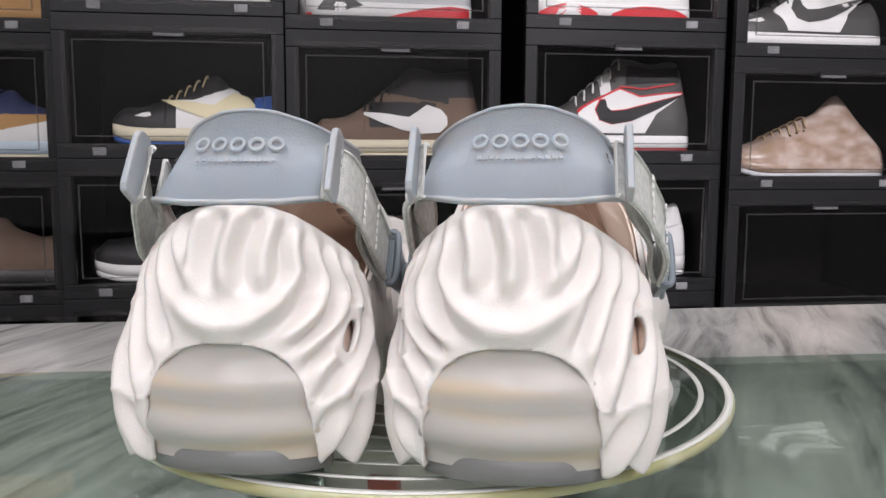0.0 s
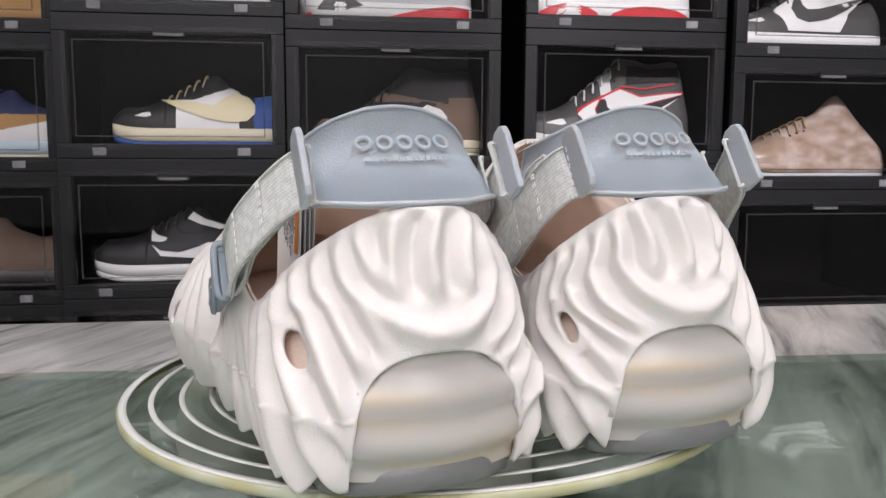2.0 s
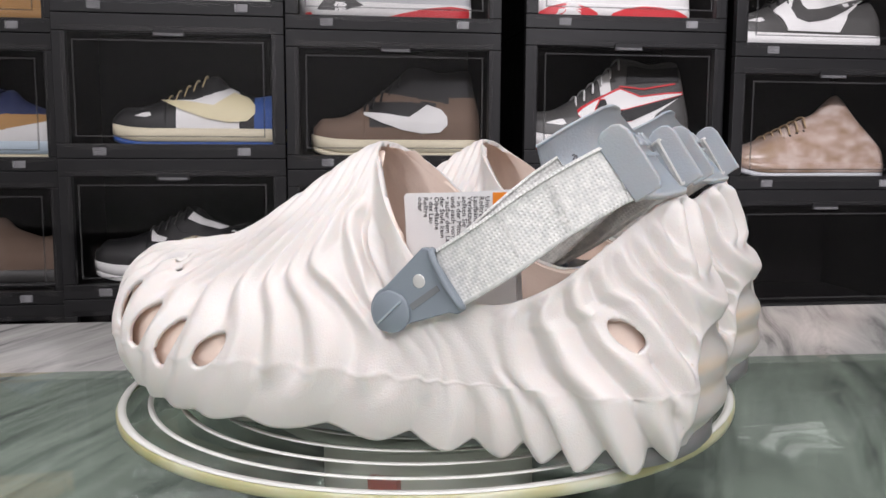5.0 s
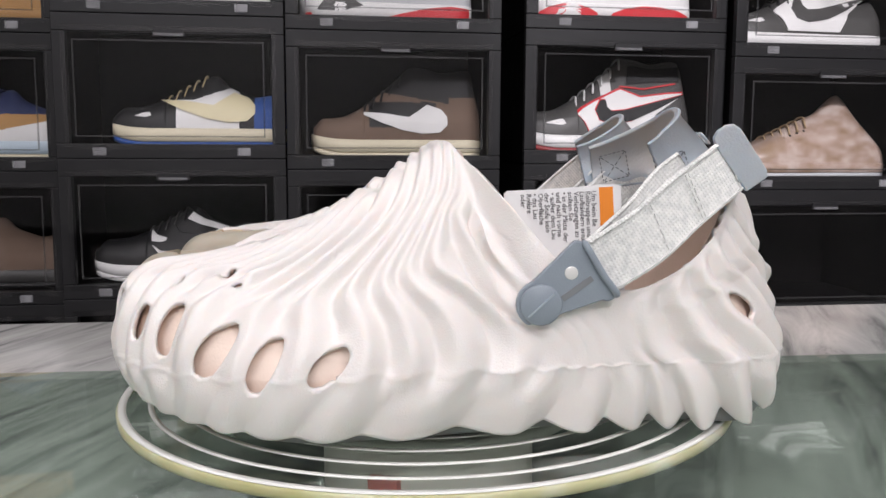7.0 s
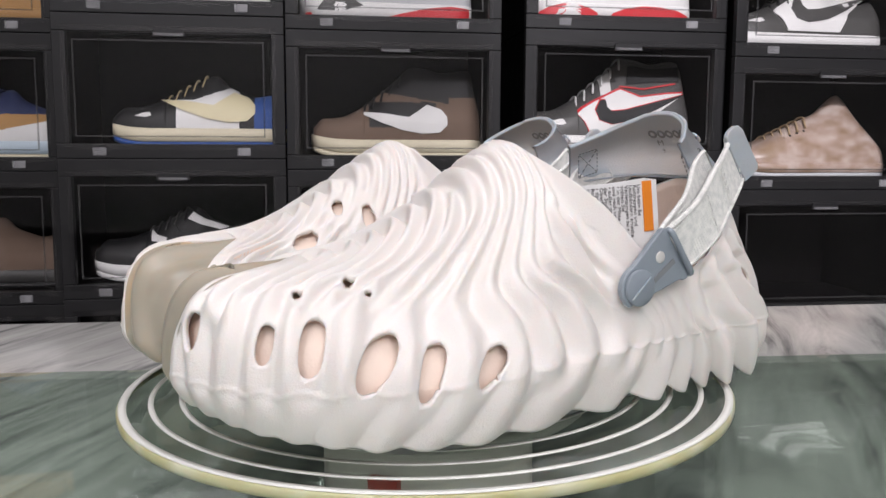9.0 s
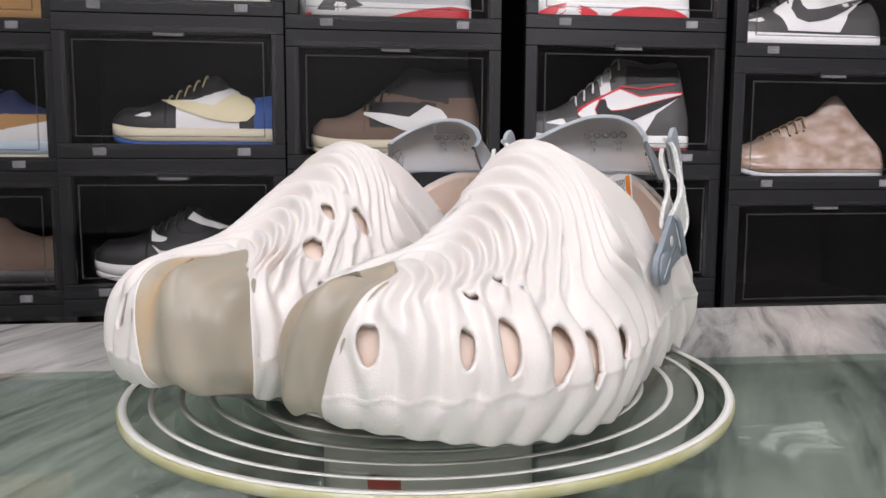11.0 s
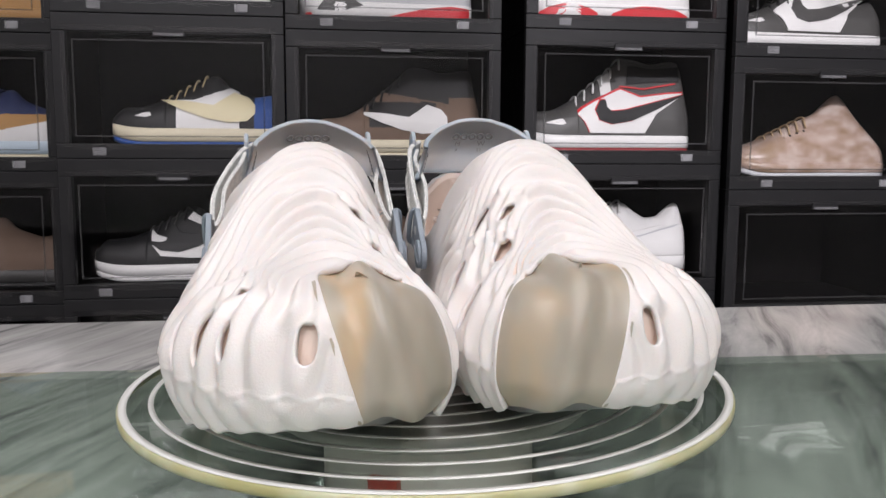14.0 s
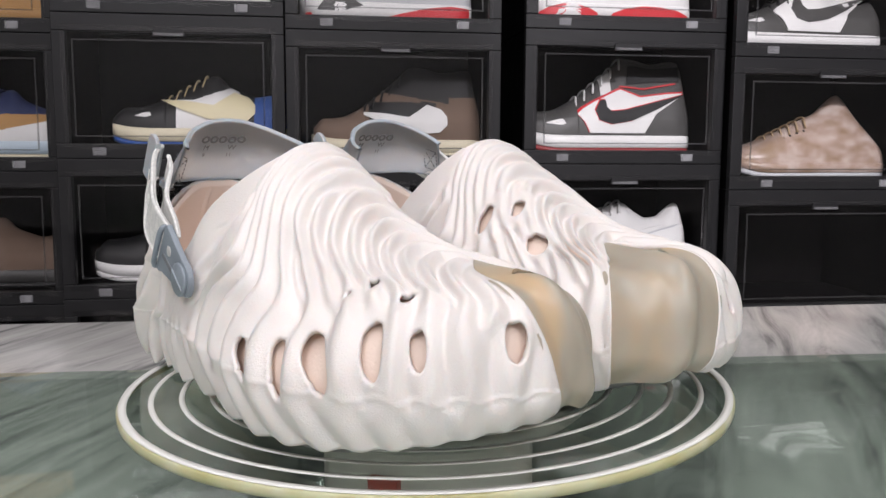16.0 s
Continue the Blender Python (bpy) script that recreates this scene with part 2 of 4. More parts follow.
def sweep(pts, side, w, th, n=40, cap=True):
    """A ribbon along pts: width w along side vectors, thickness th along the curve's normal. Rounded edges. With UVs in metres."""
    C = catmull(pts, n)
    S = catmull(side, n)
    T = np.gradient(C, axis=0)
    T /= np.linalg.norm(T, axis=1)[:, None]
    S -= (S * T).sum(1)[:, None] * T
    S /= np.linalg.norm(S, axis=1)[:, None]
    N = np.cross(T, S)
    W = np.interp(np.linspace(0, 1, n), np.linspace(0, 1, len(w)), w) if isinstance(w, (list, tuple)) else np.full(n, w)
    r = th * 0.45
    prof = []
    for sx, sy in ((-1, -1), (-1, 1), (1, 1), (1, -1)):
        for k in range(3):
            if (sx, sy) in ((-1, 1), (1, -1)):
                ang = k / 2
            else:
                ang = 1 - k / 2
            ax, ay = math.sin(ang * math.pi / 2), math.cos(ang * math.pi / 2)
            prof.append((sx, -r + r * ax, sy, -r + r * ay))
    bm = bmesh.new()
    uvl = bm.loops.layers.uv.new("UVMap")
    L = np.concatenate([[0], np.cumsum(np.linalg.norm(np.diff(C, axis=0), axis=1))])
    rows = []
    for i in range(n):
        row = []
        for sx, ox, sy, oy in prof:
            row.append(bm.verts.new(C[i] + S[i] * sx * (W[i] / 2 + ox) + N[i] * sy * (th / 2 + oy)))
        rows.append(row)
    m = len(prof)
    for i in range(n - 1):
        for j in range(m):
            f = bm.faces.new((rows[i][j], rows[i][(j + 1) % m], rows[i + 1][(j + 1) % m], rows[i + 1][j]))
            for lp, (ii, jj) in zip(f.loops, ((i, j), (i, (j + 1) % m), (i + 1, (j + 1) % m), (i + 1, j))):
                lp[uvl].uv = (L[ii], prof[jj][0] * W[ii] / 2 + 0.003 * prof[jj][2])
    if cap:
        bm.faces.new(rows[0][::-1])
        bm.faces.new(rows[-1])
    bmesh.ops.recalc_face_normals(bm, faces=bm.faces)
    return bm


def tube(pts, r, n=24, seg=8):
    C = catmull(pts, n)
    bm = bmesh.new()
    T = np.gradient(C, axis=0)
    rows = []
    for c, t in zip(C, T):
        q = Vector(t).to_track_quat("Z", "Y")
        rows.append([bm.verts.new(Vector(c) + q @ Vector((r * math.cos(2 * math.pi * k / seg), r * math.sin(2 * math.pi * k / seg), 0))) for k in range(seg)])
    for a, b in zip(rows, rows[1:]):
        for k in range(seg):
            bm.faces.new((a[k], a[(k + 1) % seg], b[(k + 1) % seg], b[k]))
    bm.faces.new(rows[0][::-1])
    bm.faces.new(rows[-1])
    return bm


def words(name, body, size, material, parent, m, extrude=0.0001, label="", space=1.0):
    """Flat lettering from the built-in font, as a mesh."""
    cu = bpy.data.curves.new(name, "FONT")
    cu.body, cu.size, cu.extrude, cu.space_line = body, size, extrude, space
    cu.resolution_u = 2
    ob = bpy.data.objects.new(name, cu)
    scene.collection.objects.link(ob)
    me = bpy.data.meshes.new_from_object(ob.evaluated_get(bpy.context.evaluated_depsgraph_get()))
    bpy.data.objects.remove(ob)
    bpy.data.curves.remove(cu)
    me.name = name
    me.materials.clear()
    got = part_mesh(name, me, material, parent, label, smooth=False)
    got.matrix_local = m
    return got


def empty(name, m=None):
    ob = new(name)
    ob.empty_display_size = 0.05
    if m is not None:
        ob.matrix_world = m
    return ob


# ---------------------------------------------------------------- room, table
def room():
    X0, X1, Y0, Y1 = -2.4, 2.6, -3.2, 2.15
    t = 0.1
    tagged(part("floor", box_bm(X0, X1, Y0, Y1, FLOOR - t, FLOOR), M["floor"], smooth=False), "grey tiled room floor", "floor", kind="structure")
    tagged(part("ceiling", box_bm(X0, X1, Y0, Y1, CEILING, CEILING + t), M["ceil"], smooth=False), "plain white ceiling", "ceiling", kind="structure")
    for nm, b, m in (("wall_north", (X0 - t, X1 + t, Y1, Y1 + t), "wall"), ("wall_south", (X0 - t, X1 + t, Y0 - t, Y0), "room"),
                     ("wall_west", (X0 - t, X0, Y0, Y1), "room"), ("wall_east", (X1, X1 + t, Y0, Y1), "room")):
        tagged(part(nm, box_bm(*b, FLOOR - t, CEILING + t), M[m], smooth=False), "plain painted room wall", "wall", kind="structure")
    for px, py in PANELS:
        th = empty("ceiling_light", pose(px, py, CEILING))
        tagged(th, "square white ceiling light panel, switched on", "ceiling light", "ceiling lights")
        bm = bmesh.new()
        w, d = PANEL_W / 2, PANEL_D / 2
        for b in ((-w, w, -d, -d + 0.02), (-w, w, d - 0.02, d), (-w, -w + 0.02, -d + 0.02, d - 0.02), (w - 0.02, w, -d + 0.02, d - 0.02)):
            box_bm(*b, -0.03, -0.0005, bm)
        part("frame", bm, M["ceil"], th, smooth=False)
        part("diffuser", box_bm(-w + 0.02, w - 0.02, -d + 0.02, d - 0.02, -0.02, -0.006), glow, th, smooth=False)


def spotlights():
    # housings for the added fill spots, no such fittings known here
    for px, py, tx, watt in FILL_SPOTS:
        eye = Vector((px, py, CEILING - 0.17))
        th = empty("added_spotlight", Matrix.Translation((px, py, CEILING)))
        tagged(th, "white ceiling spotlight, added out of view to brighten the shoe boxes", "spotlight", "ceiling spotlights")
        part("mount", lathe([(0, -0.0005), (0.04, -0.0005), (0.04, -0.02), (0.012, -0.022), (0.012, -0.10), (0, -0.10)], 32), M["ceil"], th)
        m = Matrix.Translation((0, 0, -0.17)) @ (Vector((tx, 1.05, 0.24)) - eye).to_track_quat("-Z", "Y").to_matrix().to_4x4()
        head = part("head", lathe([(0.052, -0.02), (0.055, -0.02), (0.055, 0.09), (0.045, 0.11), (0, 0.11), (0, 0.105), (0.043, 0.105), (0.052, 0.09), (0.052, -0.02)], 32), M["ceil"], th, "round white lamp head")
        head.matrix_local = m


def table():
    th = empty("table", pose(0.05, 0.0, FLOOR))
    tagged(th, "grey streaked marble table with polished top", "table")
    H = TOP - 0.006 - FLOOR
    part("tabletop", box_bm(-0.85, 0.85, -0.60, 0.47, H - 0.03, H), M["marble"], th, smooth=False, bevel=0.003)
    for x in (-0.78, 0.78):
        for y in (-0.52, 0.40):
            part("leg", box_bm(x - 0.03, x + 0.03, y - 0.03, y + 0.03, 0, H - 0.0305), M["box"], th, smooth=False, bevel=0.003)
    sh = part("glass_sheet", box_bm(-0.80, 0.80, -0.58, 0.25, 0, 0.0055), M["sheet"], smooth=False, bevel=0.001)
    sh.matrix_world = pose(0.05, 0.0, TOP - 0.0055, 0, 0, -1.0)
    sh.visible_shadow = False
    tagged(sh, "greenish clear glass sheet lying on the marble table", "glass sheet")


def turntable():
    """Fixed base and the turning glass platter."""
    b = empty("rotating_stand", pose(0, 0, TOP + 0.0004))
    tagged(b, "round ivory plastic turntable base with a red switch", "rotating stand")
    h = -TOP - 0.0049
    part("housing", lathe([(0, 0), (0.042, 0), (0.048, 0.004), (0.050, 0.010), (0.050, h - 0.010), (0.047, h - 0.007), (0, h - 0.007)], 80), M["base"], b)
    part("hub", lathe([(0, h - 0.0068), (0.074, h - 0.0068), (0.076, h - 0.005), (0.076, h - 0.001), (0.074, h), (0, h)], 96), M["hub"], b, "flat grey round hub")
    sw = part("switch", box_bm(-0.007, 0.007, -0.004, 0.002, -0.003, 0.003), M["red"], b, "small red rocker switch", smooth=False, bevel=0.0006)
    sw.matrix_local = Matrix.Rotation(radians(-24), 4, "Z") @ pose(0, -0.0495, 0.026)
    p = empty("turntable_platter", pose(0, 0, -0.0045))
    tagged(p, "round clear glass turntable platter with white rings", "turntable platter")
    R = 0.1385
    d = part("disc", lathe([(0, 0.0), (R - 0.001, 0), (R - 0.0005, 0.0005), (R - 0.0005, 0.0040), (R - 0.001, 0.0045), (0, 0.0045)], 160), M["glass"], p, "thick clear glass disc", smooth=False)
    d.visible_shadow = False
    part("rim", lathe([(R - 0.0004, 0.0003), (R + 0.0008, 0.0004), (R + 0.0012, 0.002), (R + 0.0012, 0.0034), (R + 0.0006, 0.0043), (R - 0.0004, 0.0044), (R - 0.0004, 0.0003)], 160), M["rim"], p, "yellowish ground glass edge")
    for r in (0.1372, 0.1255, 0.1125, 0.0995, 0.0860, 0.0725, 0.0590, 0.0465, 0.033, 0.020):
        wd = 0.0017 if r > 0.13 else 0.0012
        part("ring", lathe([(r - wd, 0.00452), (r + wd, 0.00452), (r + wd, 0.00475), (r - wd, 0.00475), (r - wd, 0.00452)], 160), M["ring"], p, "white frosted ring")
    return p


# ---------------------------------------------------------------- clogs
# Stations from toe tip to heel centre: outline w, y; top line w, y, z; fullness of the section.
OUTER = [(-0.016, 0.1288, -0.014, 0.1069, 0.0665, 2.6), (0.008, 0.1257, -0.01, 0.1022, 0.067, 2.6), (0.0318, 0.1131, -0.008, 0.0949, 0.0672, 2.5),
         (0.0478, 0.093, -0.006, 0.0814, 0.068, 2.3), (0.0578, 0.0687, -0.003, 0.0614, 0.0715, 2.0), (0.0618, 0.04, -0.002, 0.04, 0.0805, 2.0),
         (0.058, 0.012, -0.002, 0.014, 0.098, 2.0), (0.0545, -0.012, -0.002, -0.006, 0.1115, 1.85), (0.051, -0.03, 0.018, -0.016, 0.1035, 1.15),
         (0.0485, -0.044, 0.037, -0.032, 0.086, 1.2), (0.047, -0.058, 0.042, -0.05, 0.066, 1.3), (0.044, -0.075, 0.041, -0.072, 0.0565, 1.5),
         (0.0425, -0.092, 0.038, -0.091, 0.062, 1.3), (0.0435, -0.108, 0.033, -0.106, 0.073, 1.12), (0.038, -0.1265, 0.019, -0.1175, 0.0845, 1.05),
         (0.02, -0.14, 0.006, -0.125, 0.091, 1.05), (-0.005, -0.1455, -0.006, -0.1285, 0.092, 1.08)]
INNER = [(-0.016, 0.1288, -0.014, 0.1069, 0.0665, 2.6), (-0.032, 0.1247, -0.01, 0.1022, 0.067, 2.6), (-0.043, 0.1093, -0.008, 0.0949, 0.0672, 2.5),
         (-0.048, 0.0903, -0.006, 0.0814, 0.068, 2.3), (-0.05, 0.0669, -0.003, 0.0614, 0.0715, 2.0), (-0.05, 0.04, -0.002, 0.04, 0.0805, 2.0),
         (-0.047, 0.012, -0.002, 0.014, 0.098, 2.0), (-0.044, -0.012, -0.002, -0.006, 0.1115, 1.85), (-0.042, -0.03, -0.022, -0.016, 0.1035, 1.15),
         (-0.041, -0.044, -0.033, -0.032, 0.086, 1.2), (-0.0415, -0.058, -0.038, -0.05, 0.067, 1.3), (-0.042, -0.075, -0.04, -0.072, 0.058, 1.5),
         (-0.044, -0.092, -0.041, -0.091, 0.064, 1.3), (-0.0485, -0.108, -0.041, -0.106, 0.073, 1.12), (-0.046, -0.1265, -0.03, -0.1175, 0.0845, 1.05),
         (-0.029, -0.14, -0.019, -0.125, 0.091, 1.05), (-0.005, -0.1455, -0.006, -0.1285, 0.092, 1.08)]
NS, NT, KNEE, WAIST = 430, 108, 0.20, 0.029
PEAK = int(7 / 16 * (NS - 1)) + 1      # where the top line parts into the two rims


def sm(a, b, x):
    u = np.clip((x - a) / (b - a), 0, 1)
    return u * u * (3 - 2 * u)


def section_grid(stations, other):
    """Base surface of one side, with its arc length along the outline."""
    P4 = np.array(stations)
    first, last = np.array(other[1]), np.array(other[-2])
    first[2:], last[2:] = 2 * P4[0][2:] - P4[1][2:], 2 * P4[-1][2:] - P4[-2][2:]
    last[2:4] = other[-2][2:4]
    C = catmull(stations, NS, first, last)
    O, Tp, n = C[:, :2], C[:, 2:5], C[:, 5]
    st = np.linspace(0, len(stations) - 1, NS)
    Tp[:, 0] = np.where(st < 7, np.interp(st, np.arange(len(stations)), P4[:, 2]), Tp[:, 0])
    arc = np.concatenate([[0], np.cumsum(np.linalg.norm(np.diff(O, axis=0), axis=1))])
    t = np.linspace(0, 1, NT)
    y = O[:, 1]
    low = np.interp(-y, [-0.1330, -0.12, -0.10, -0.075, -0.05, 0.0, 0.05, 0.075, 0.10, 0.118, 0.13, 0.1455], [0.0200, 0.0170, 0.0125, 0.0090, 0.0070, 0.0060, 0.0060, 0.0050, 0.0045, 0.0055, 0.0070, 0.0075])
    inward = np.stack([Tp[:, 0] - O[:, 0], Tp[:, 1] - O[:, 1]], 1)
    inl = np.linalg.norm(inward, axis=1)[:, None]
    P = np.zeros((NS, NT, 3))
    pinch = sm(0.085, 0.05, y) * sm(-0.04, -0.01, y)
    for j, u in enumerate(t):
        if u < KNEE:
            k = u / KNEE
            out = 1 - (1 - k) ** 2
            hor = O + inward / inl * 0.006 * (1 - out)
            z = low + (WAIST - low) * k
        else:
            k = (u - KNEE) / (1 - KNEE)
            a = k * math.pi / 2
            hx = np.cos(a) ** (2 / n)
            hz = np.sin(a) ** (2 / n) if a > 0 else np.zeros_like(n)
            hx = np.where(np.isnan(hx), 0, hx)
            if j == NT - 1:
                hx, hz = np.zeros(NS), np.ones(NS)
            hx = hx * (1 - 0.17 * pinch * math.sin(math.pi * k ** 1.3))
            hor = Tp[:, :2] + (O - Tp[:, :2]) * hx[:, None]
            z = WAIST + (Tp[:, 2] - WAIST) * hz
        P[:, j, :2], P[:, j, 2] = hor, z
    # even spacing of the rows above the knee
    j0 = int(np.ceil(KNEE * (NT - 1)))
    up = P[:, j0:].copy()
    for i in range(NS):
        d = np.concatenate([[0], np.cumsum(np.linalg.norm(np.diff(up[i], axis=0), axis=1))])
        q = np.linspace(0, d[-1], up.shape[1])
        for c in range(3):
            P[i, j0:, c] = np.interp(q, d, up[i, :, c])
    return P, arc, y


def normals(P):
    du = np.gradient(P, axis=0)
    dv = np.gradient(P, axis=1)
    N = np.cross(dv, du)
    L = np.linalg.norm(N, axis=2, keepdims=True)
    return N / np.maximum(L, 1e-12)


def soft_noise(P, f, seed):
    a = np.array([0.8, 1.7, 2.3]) + seed
    x, y, z = P[..., 0] * f, P[..., 1] * f, P[..., 2] * f
    return (np.sin(x + a[0] + 1.3 * np.sin(y * 0.7 + a[1])) + np.sin(y * 1.1 + a[2] + 1.1 * np.sin(z * 0.9 + a[0])) + np.sin(z * 1.2 + x * 0.6 + a[1])) / 3


# Crest lines of the ribs: distance along the outline (mm) at seven heights from the lower edge to the top line.
RIB_HEIGHTS = (0.0, 0.20, 0.35, 0.50, 0.65, 0.80, 1.0)
RIBS_TOE = [(-12, -12, -12, -11, -10, -10, -9), (0, 0, 0, 0, 0, 0, 0), (9.9, 10.9, 9.9, 9, 8, 9, 11.9), (21, 22, 21.5, 18, 16.9, 20, 32.4), (31.4, 33.4, 35, 37.6, 39.6, 50.4, 69.1),
            (43.6, 45.1, 46.1, 48.5, 53.3, 70.9, 94.6), (53.3, 55.2, 56.1, 58, 67.3, 89, 117.6)]
RIBS_SIDE = [(67.3, 72.3, 74.5, 79, 93.6, 115.7, 135.6), (81.7, 92.7, 95, 99.3, 121.6, 138.6, 148.7), (99.3, 112.8, 115.7, 116.2, 135.6, 147.7, 156.7), (119.6, 134.6, 136.1, 131.5, 145.7, 155.7, 163.2),
             (134.6, 152.7, 152.7, 143.7, 154.2, 163.2, 168.7), (150.7, 170.7, 168.2, 153.2, 160.2, 168.2, 173.7), (171.7, 190.7, 194.7, 163.7, 166.7, 173.7, 179.7)]
RIBS_WAIST = [(192.7, 204.7, 207.7, 187.7, 173.2, 179.7, 186.7), (207.2, 213.7, 216.7, 210.7, 190.7, 188.7, 194.7), (221.7, 220.2, 219.2, 217.7, 209.7, 205.7, 207.7), (239.4, 229.7, 226.7, 224.7, 219.7, 216.7, 217.7),
              (251.3, 241.7, 236.2, 234.2, 231.7, 230.2, 231.7)]
RIBS_HEEL = [(264.7, 247.7, 242.7, 241.2, 240.7, 240.2, 241.7), (283.7, 273.7, 263.7, 259.2, 255.7, 252.7, 252.2), (300.7, 292.7, 283.2, 274.2, 269.2, 264.2, 261.2), (321.7, 308.7, 299.7, 291.7, 283.2, 275.2, 269.7),
             (339.7, 324.7, 313.7, 303.7, 293.2, 284.7, 277.7), (353.7, 339.7, 327.7, 316.7, 305.7, 295.7, 285.7), (369.7, 357.7, 346.7, 335.7, 323.7, 309.7, 294.7), (384.7, 372.7, 361.7, 350.7, 338.7, 324.7, 309.7), (399.7, 387.7, 376.7, 365.7, 353.7, 339.7, 324.7), (415.7, 403.7, 392.7, 381.7, 369.7, 355.7, 340.7)]
CRESTS = np.array(RIBS_TOE + RIBS_SIDE + RIBS_WAIST + RIBS_HEEL, float) / 1000
HEIGHTS = np.linspace(0, 1, NT)


def crest_rows():
    """Crest positions at every grid height: smooth curves through the seven given ones."""
    eased = np.where(HEIGHTS > 0.65, 1 - 0.35 * (np.maximum(1 - HEIGHTS, 0) / 0.35) ** 1.7, HEIGHTS)
    u = np.interp(eased, RIB_HEIGHTS, np.arange(7.0))
    k = np.minimum(u.astype(int), 5)
    f = (u - k)[:, None]
    Q = np.vstack([2 * CRESTS.T[0] - CRESTS.T[1], CRESTS.T, 2 * CRESTS.T[6] - CRESTS.T[5]])
    a, b, c, d = Q[k], Q[k + 1], Q[k + 2], Q[k + 3]
    rows = 0.5 * (2 * b + (c - a) * f + (2 * a - 5 * b + 4 * c - d) * f ** 2 + (3 * b - a - 3 * c + d) * f ** 3)
    return np.maximum.accumulate(rows + np.arange(rows.shape[1]) * 2e-5, axis=1)


def ridges(P, arc, y, side, edge):
    """Height of the ribs over the base surface."""
    t = HEIGHTS[None, :]
    yy = y[:, None]
    rows = crest_rows()
    count = np.arange(rows.shape[1], dtype=float)
    a = arc[:, None] + 0.0016 * soft_noise(P, 80, 0.0) * sm(0.1, 0.4, t) + 0.0022 * side * np.sin(9 * t + 30 * yy) * sm(0.2, 0.4, t) * (1 - sm(0.7, 0.9, t))
    a = a + side * 0.045 * (t - 0.25) * sm(-0.085, -0.120, yy) * (1 - sm(0.50, 0.90, t))
    ph = np.stack([np.interp(a[:, j], rows[j], count) for j in range(NT)], 1)
    gap = np.stack([np.interp(a[:, j], 0.5 * (rows[j][1:] + rows[j][:-1]), np.diff(rows[j])) for j in range(NT)], 1)

    def crest(p, e):
        return (0.5 + 0.5 * np.cos(2 * np.pi * p)) ** e
    w1 = crest(ph, 0.75)
    w2 = crest(2 * ph, 0.75)
    # wide gaps on the instep and toe carry a finer rib between two main ones
    up = sm(0.0125, 0.0175, gap) * sm(0.46, 0.62, t) * sm(-0.02, 0.01, yy)
    h = w1 * (1 - up) + w2 * up
    # the band under the parting line has broader teeth
    teeth = np.array([-12, 0, 12, 24, 36, 47, 58, 70, 84, 101, 121, 148, 192, 222, 240, 252, 265, 284, 301, 316, 330, 345, 360]) / 1000
    slant = np.interp(arc, [0, 0.06, 0.10, 0.17, 0.21, 0.25, 0.34], [0.0, 0.01, 0.075, 0.085, 0.02, -0.05, -0.08])[:, None]
    w0 = crest(np.interp(arc[:, None] - slant * t, teeth, np.arange(23.0)), 0.8)
    low = 1 - sm(0.10, 0.24, t)
    h = h * (1 - low) + w0 * low
    # depth: follows the spacing, dies out on the plain side under the strap
    amp = np.clip(0.40 * gap, 0.0016, 0.0056) * (1 + 0.22 * soft_noise(P, 95, 1.0) * sm(0.2, 0.4, t)) + 0.0008 * sm(-0.07, -0.09, yy)
    plain = sm(0.186, 0.200, a) * (1 - sm(0.232, 0.250, a)) * sm(0.12, 0.26, t)
    plain = np.maximum(plain, sm(0.172, 0.182, a) * (1 - sm(0.232, 0.25, a)) * sm(0.70, 0.78, t))
    amp = amp * (1 - 0.90 * plain)
    amp = amp * (1 - (0.45 + 0.30 * sm(0.0, 0.06, yy)) * (1 - sm(0.06, 0.30, t)) * sm(-0.125, -0.085, yy))
    amp = amp * (1 - 0.85 * sm(0.86, 0.97, t) * sm(0.004, -0.006, yy))                  # rounded collar
    amp = amp * (1 - 0.30 * sm(0.08, 0.12, yy)) * (0.10 + 0.90 * sm(0.0, 0.007, edge))
    amp = amp * (1 - 0.35 * sm(0.05, 0.09, yy) * sm(0.75, 0.95, t))
    # heel: a smooth panel with one sagging fold and a row of bumps under the rim
    wx = P[..., 0] + 0.006
    panel = sm(0.026, 0.013, np.abs(wx) - 0.10 * (0.05 - P[..., 2])) * sm(-0.112, -0.122, P[..., 1])
    amp = amp * (1 - 0.95 * panel)
    fold = np.exp(-((P[..., 2] - 0.0535 - 0.012 * (np.abs(wx) / 0.022) ** 2) / 0.0042) ** 2) * 0.0046
    top = sm(0.062, 0.070, P[..., 2]) * (1 - sm(0.94, 1.0, t))
    bumps = panel * (fold + top * 0.0030 * np.cos(wx * 2 * np.pi / 0.0125 + 0.6 + 1.0 * np.sin(P[..., 2] * 150)) - 0.0006)
    seam = 0.0005 * np.exp(-((t - KNEE - 0.012 - 0.010 * np.sin(2 * np.pi * ph)) / 0.007) ** 2)
    return (h - 0.55) * amp + bumps + seam, w0


def heel_window(P):
    return np.where(P[..., 1] < -0.09, (np.abs(P[..., 0] + 0.006) / 0.0285) ** 2.6 + (np.maximum(P[..., 2], 0) / 0.0485) ** 4 - 1, 3.0) * 0.012


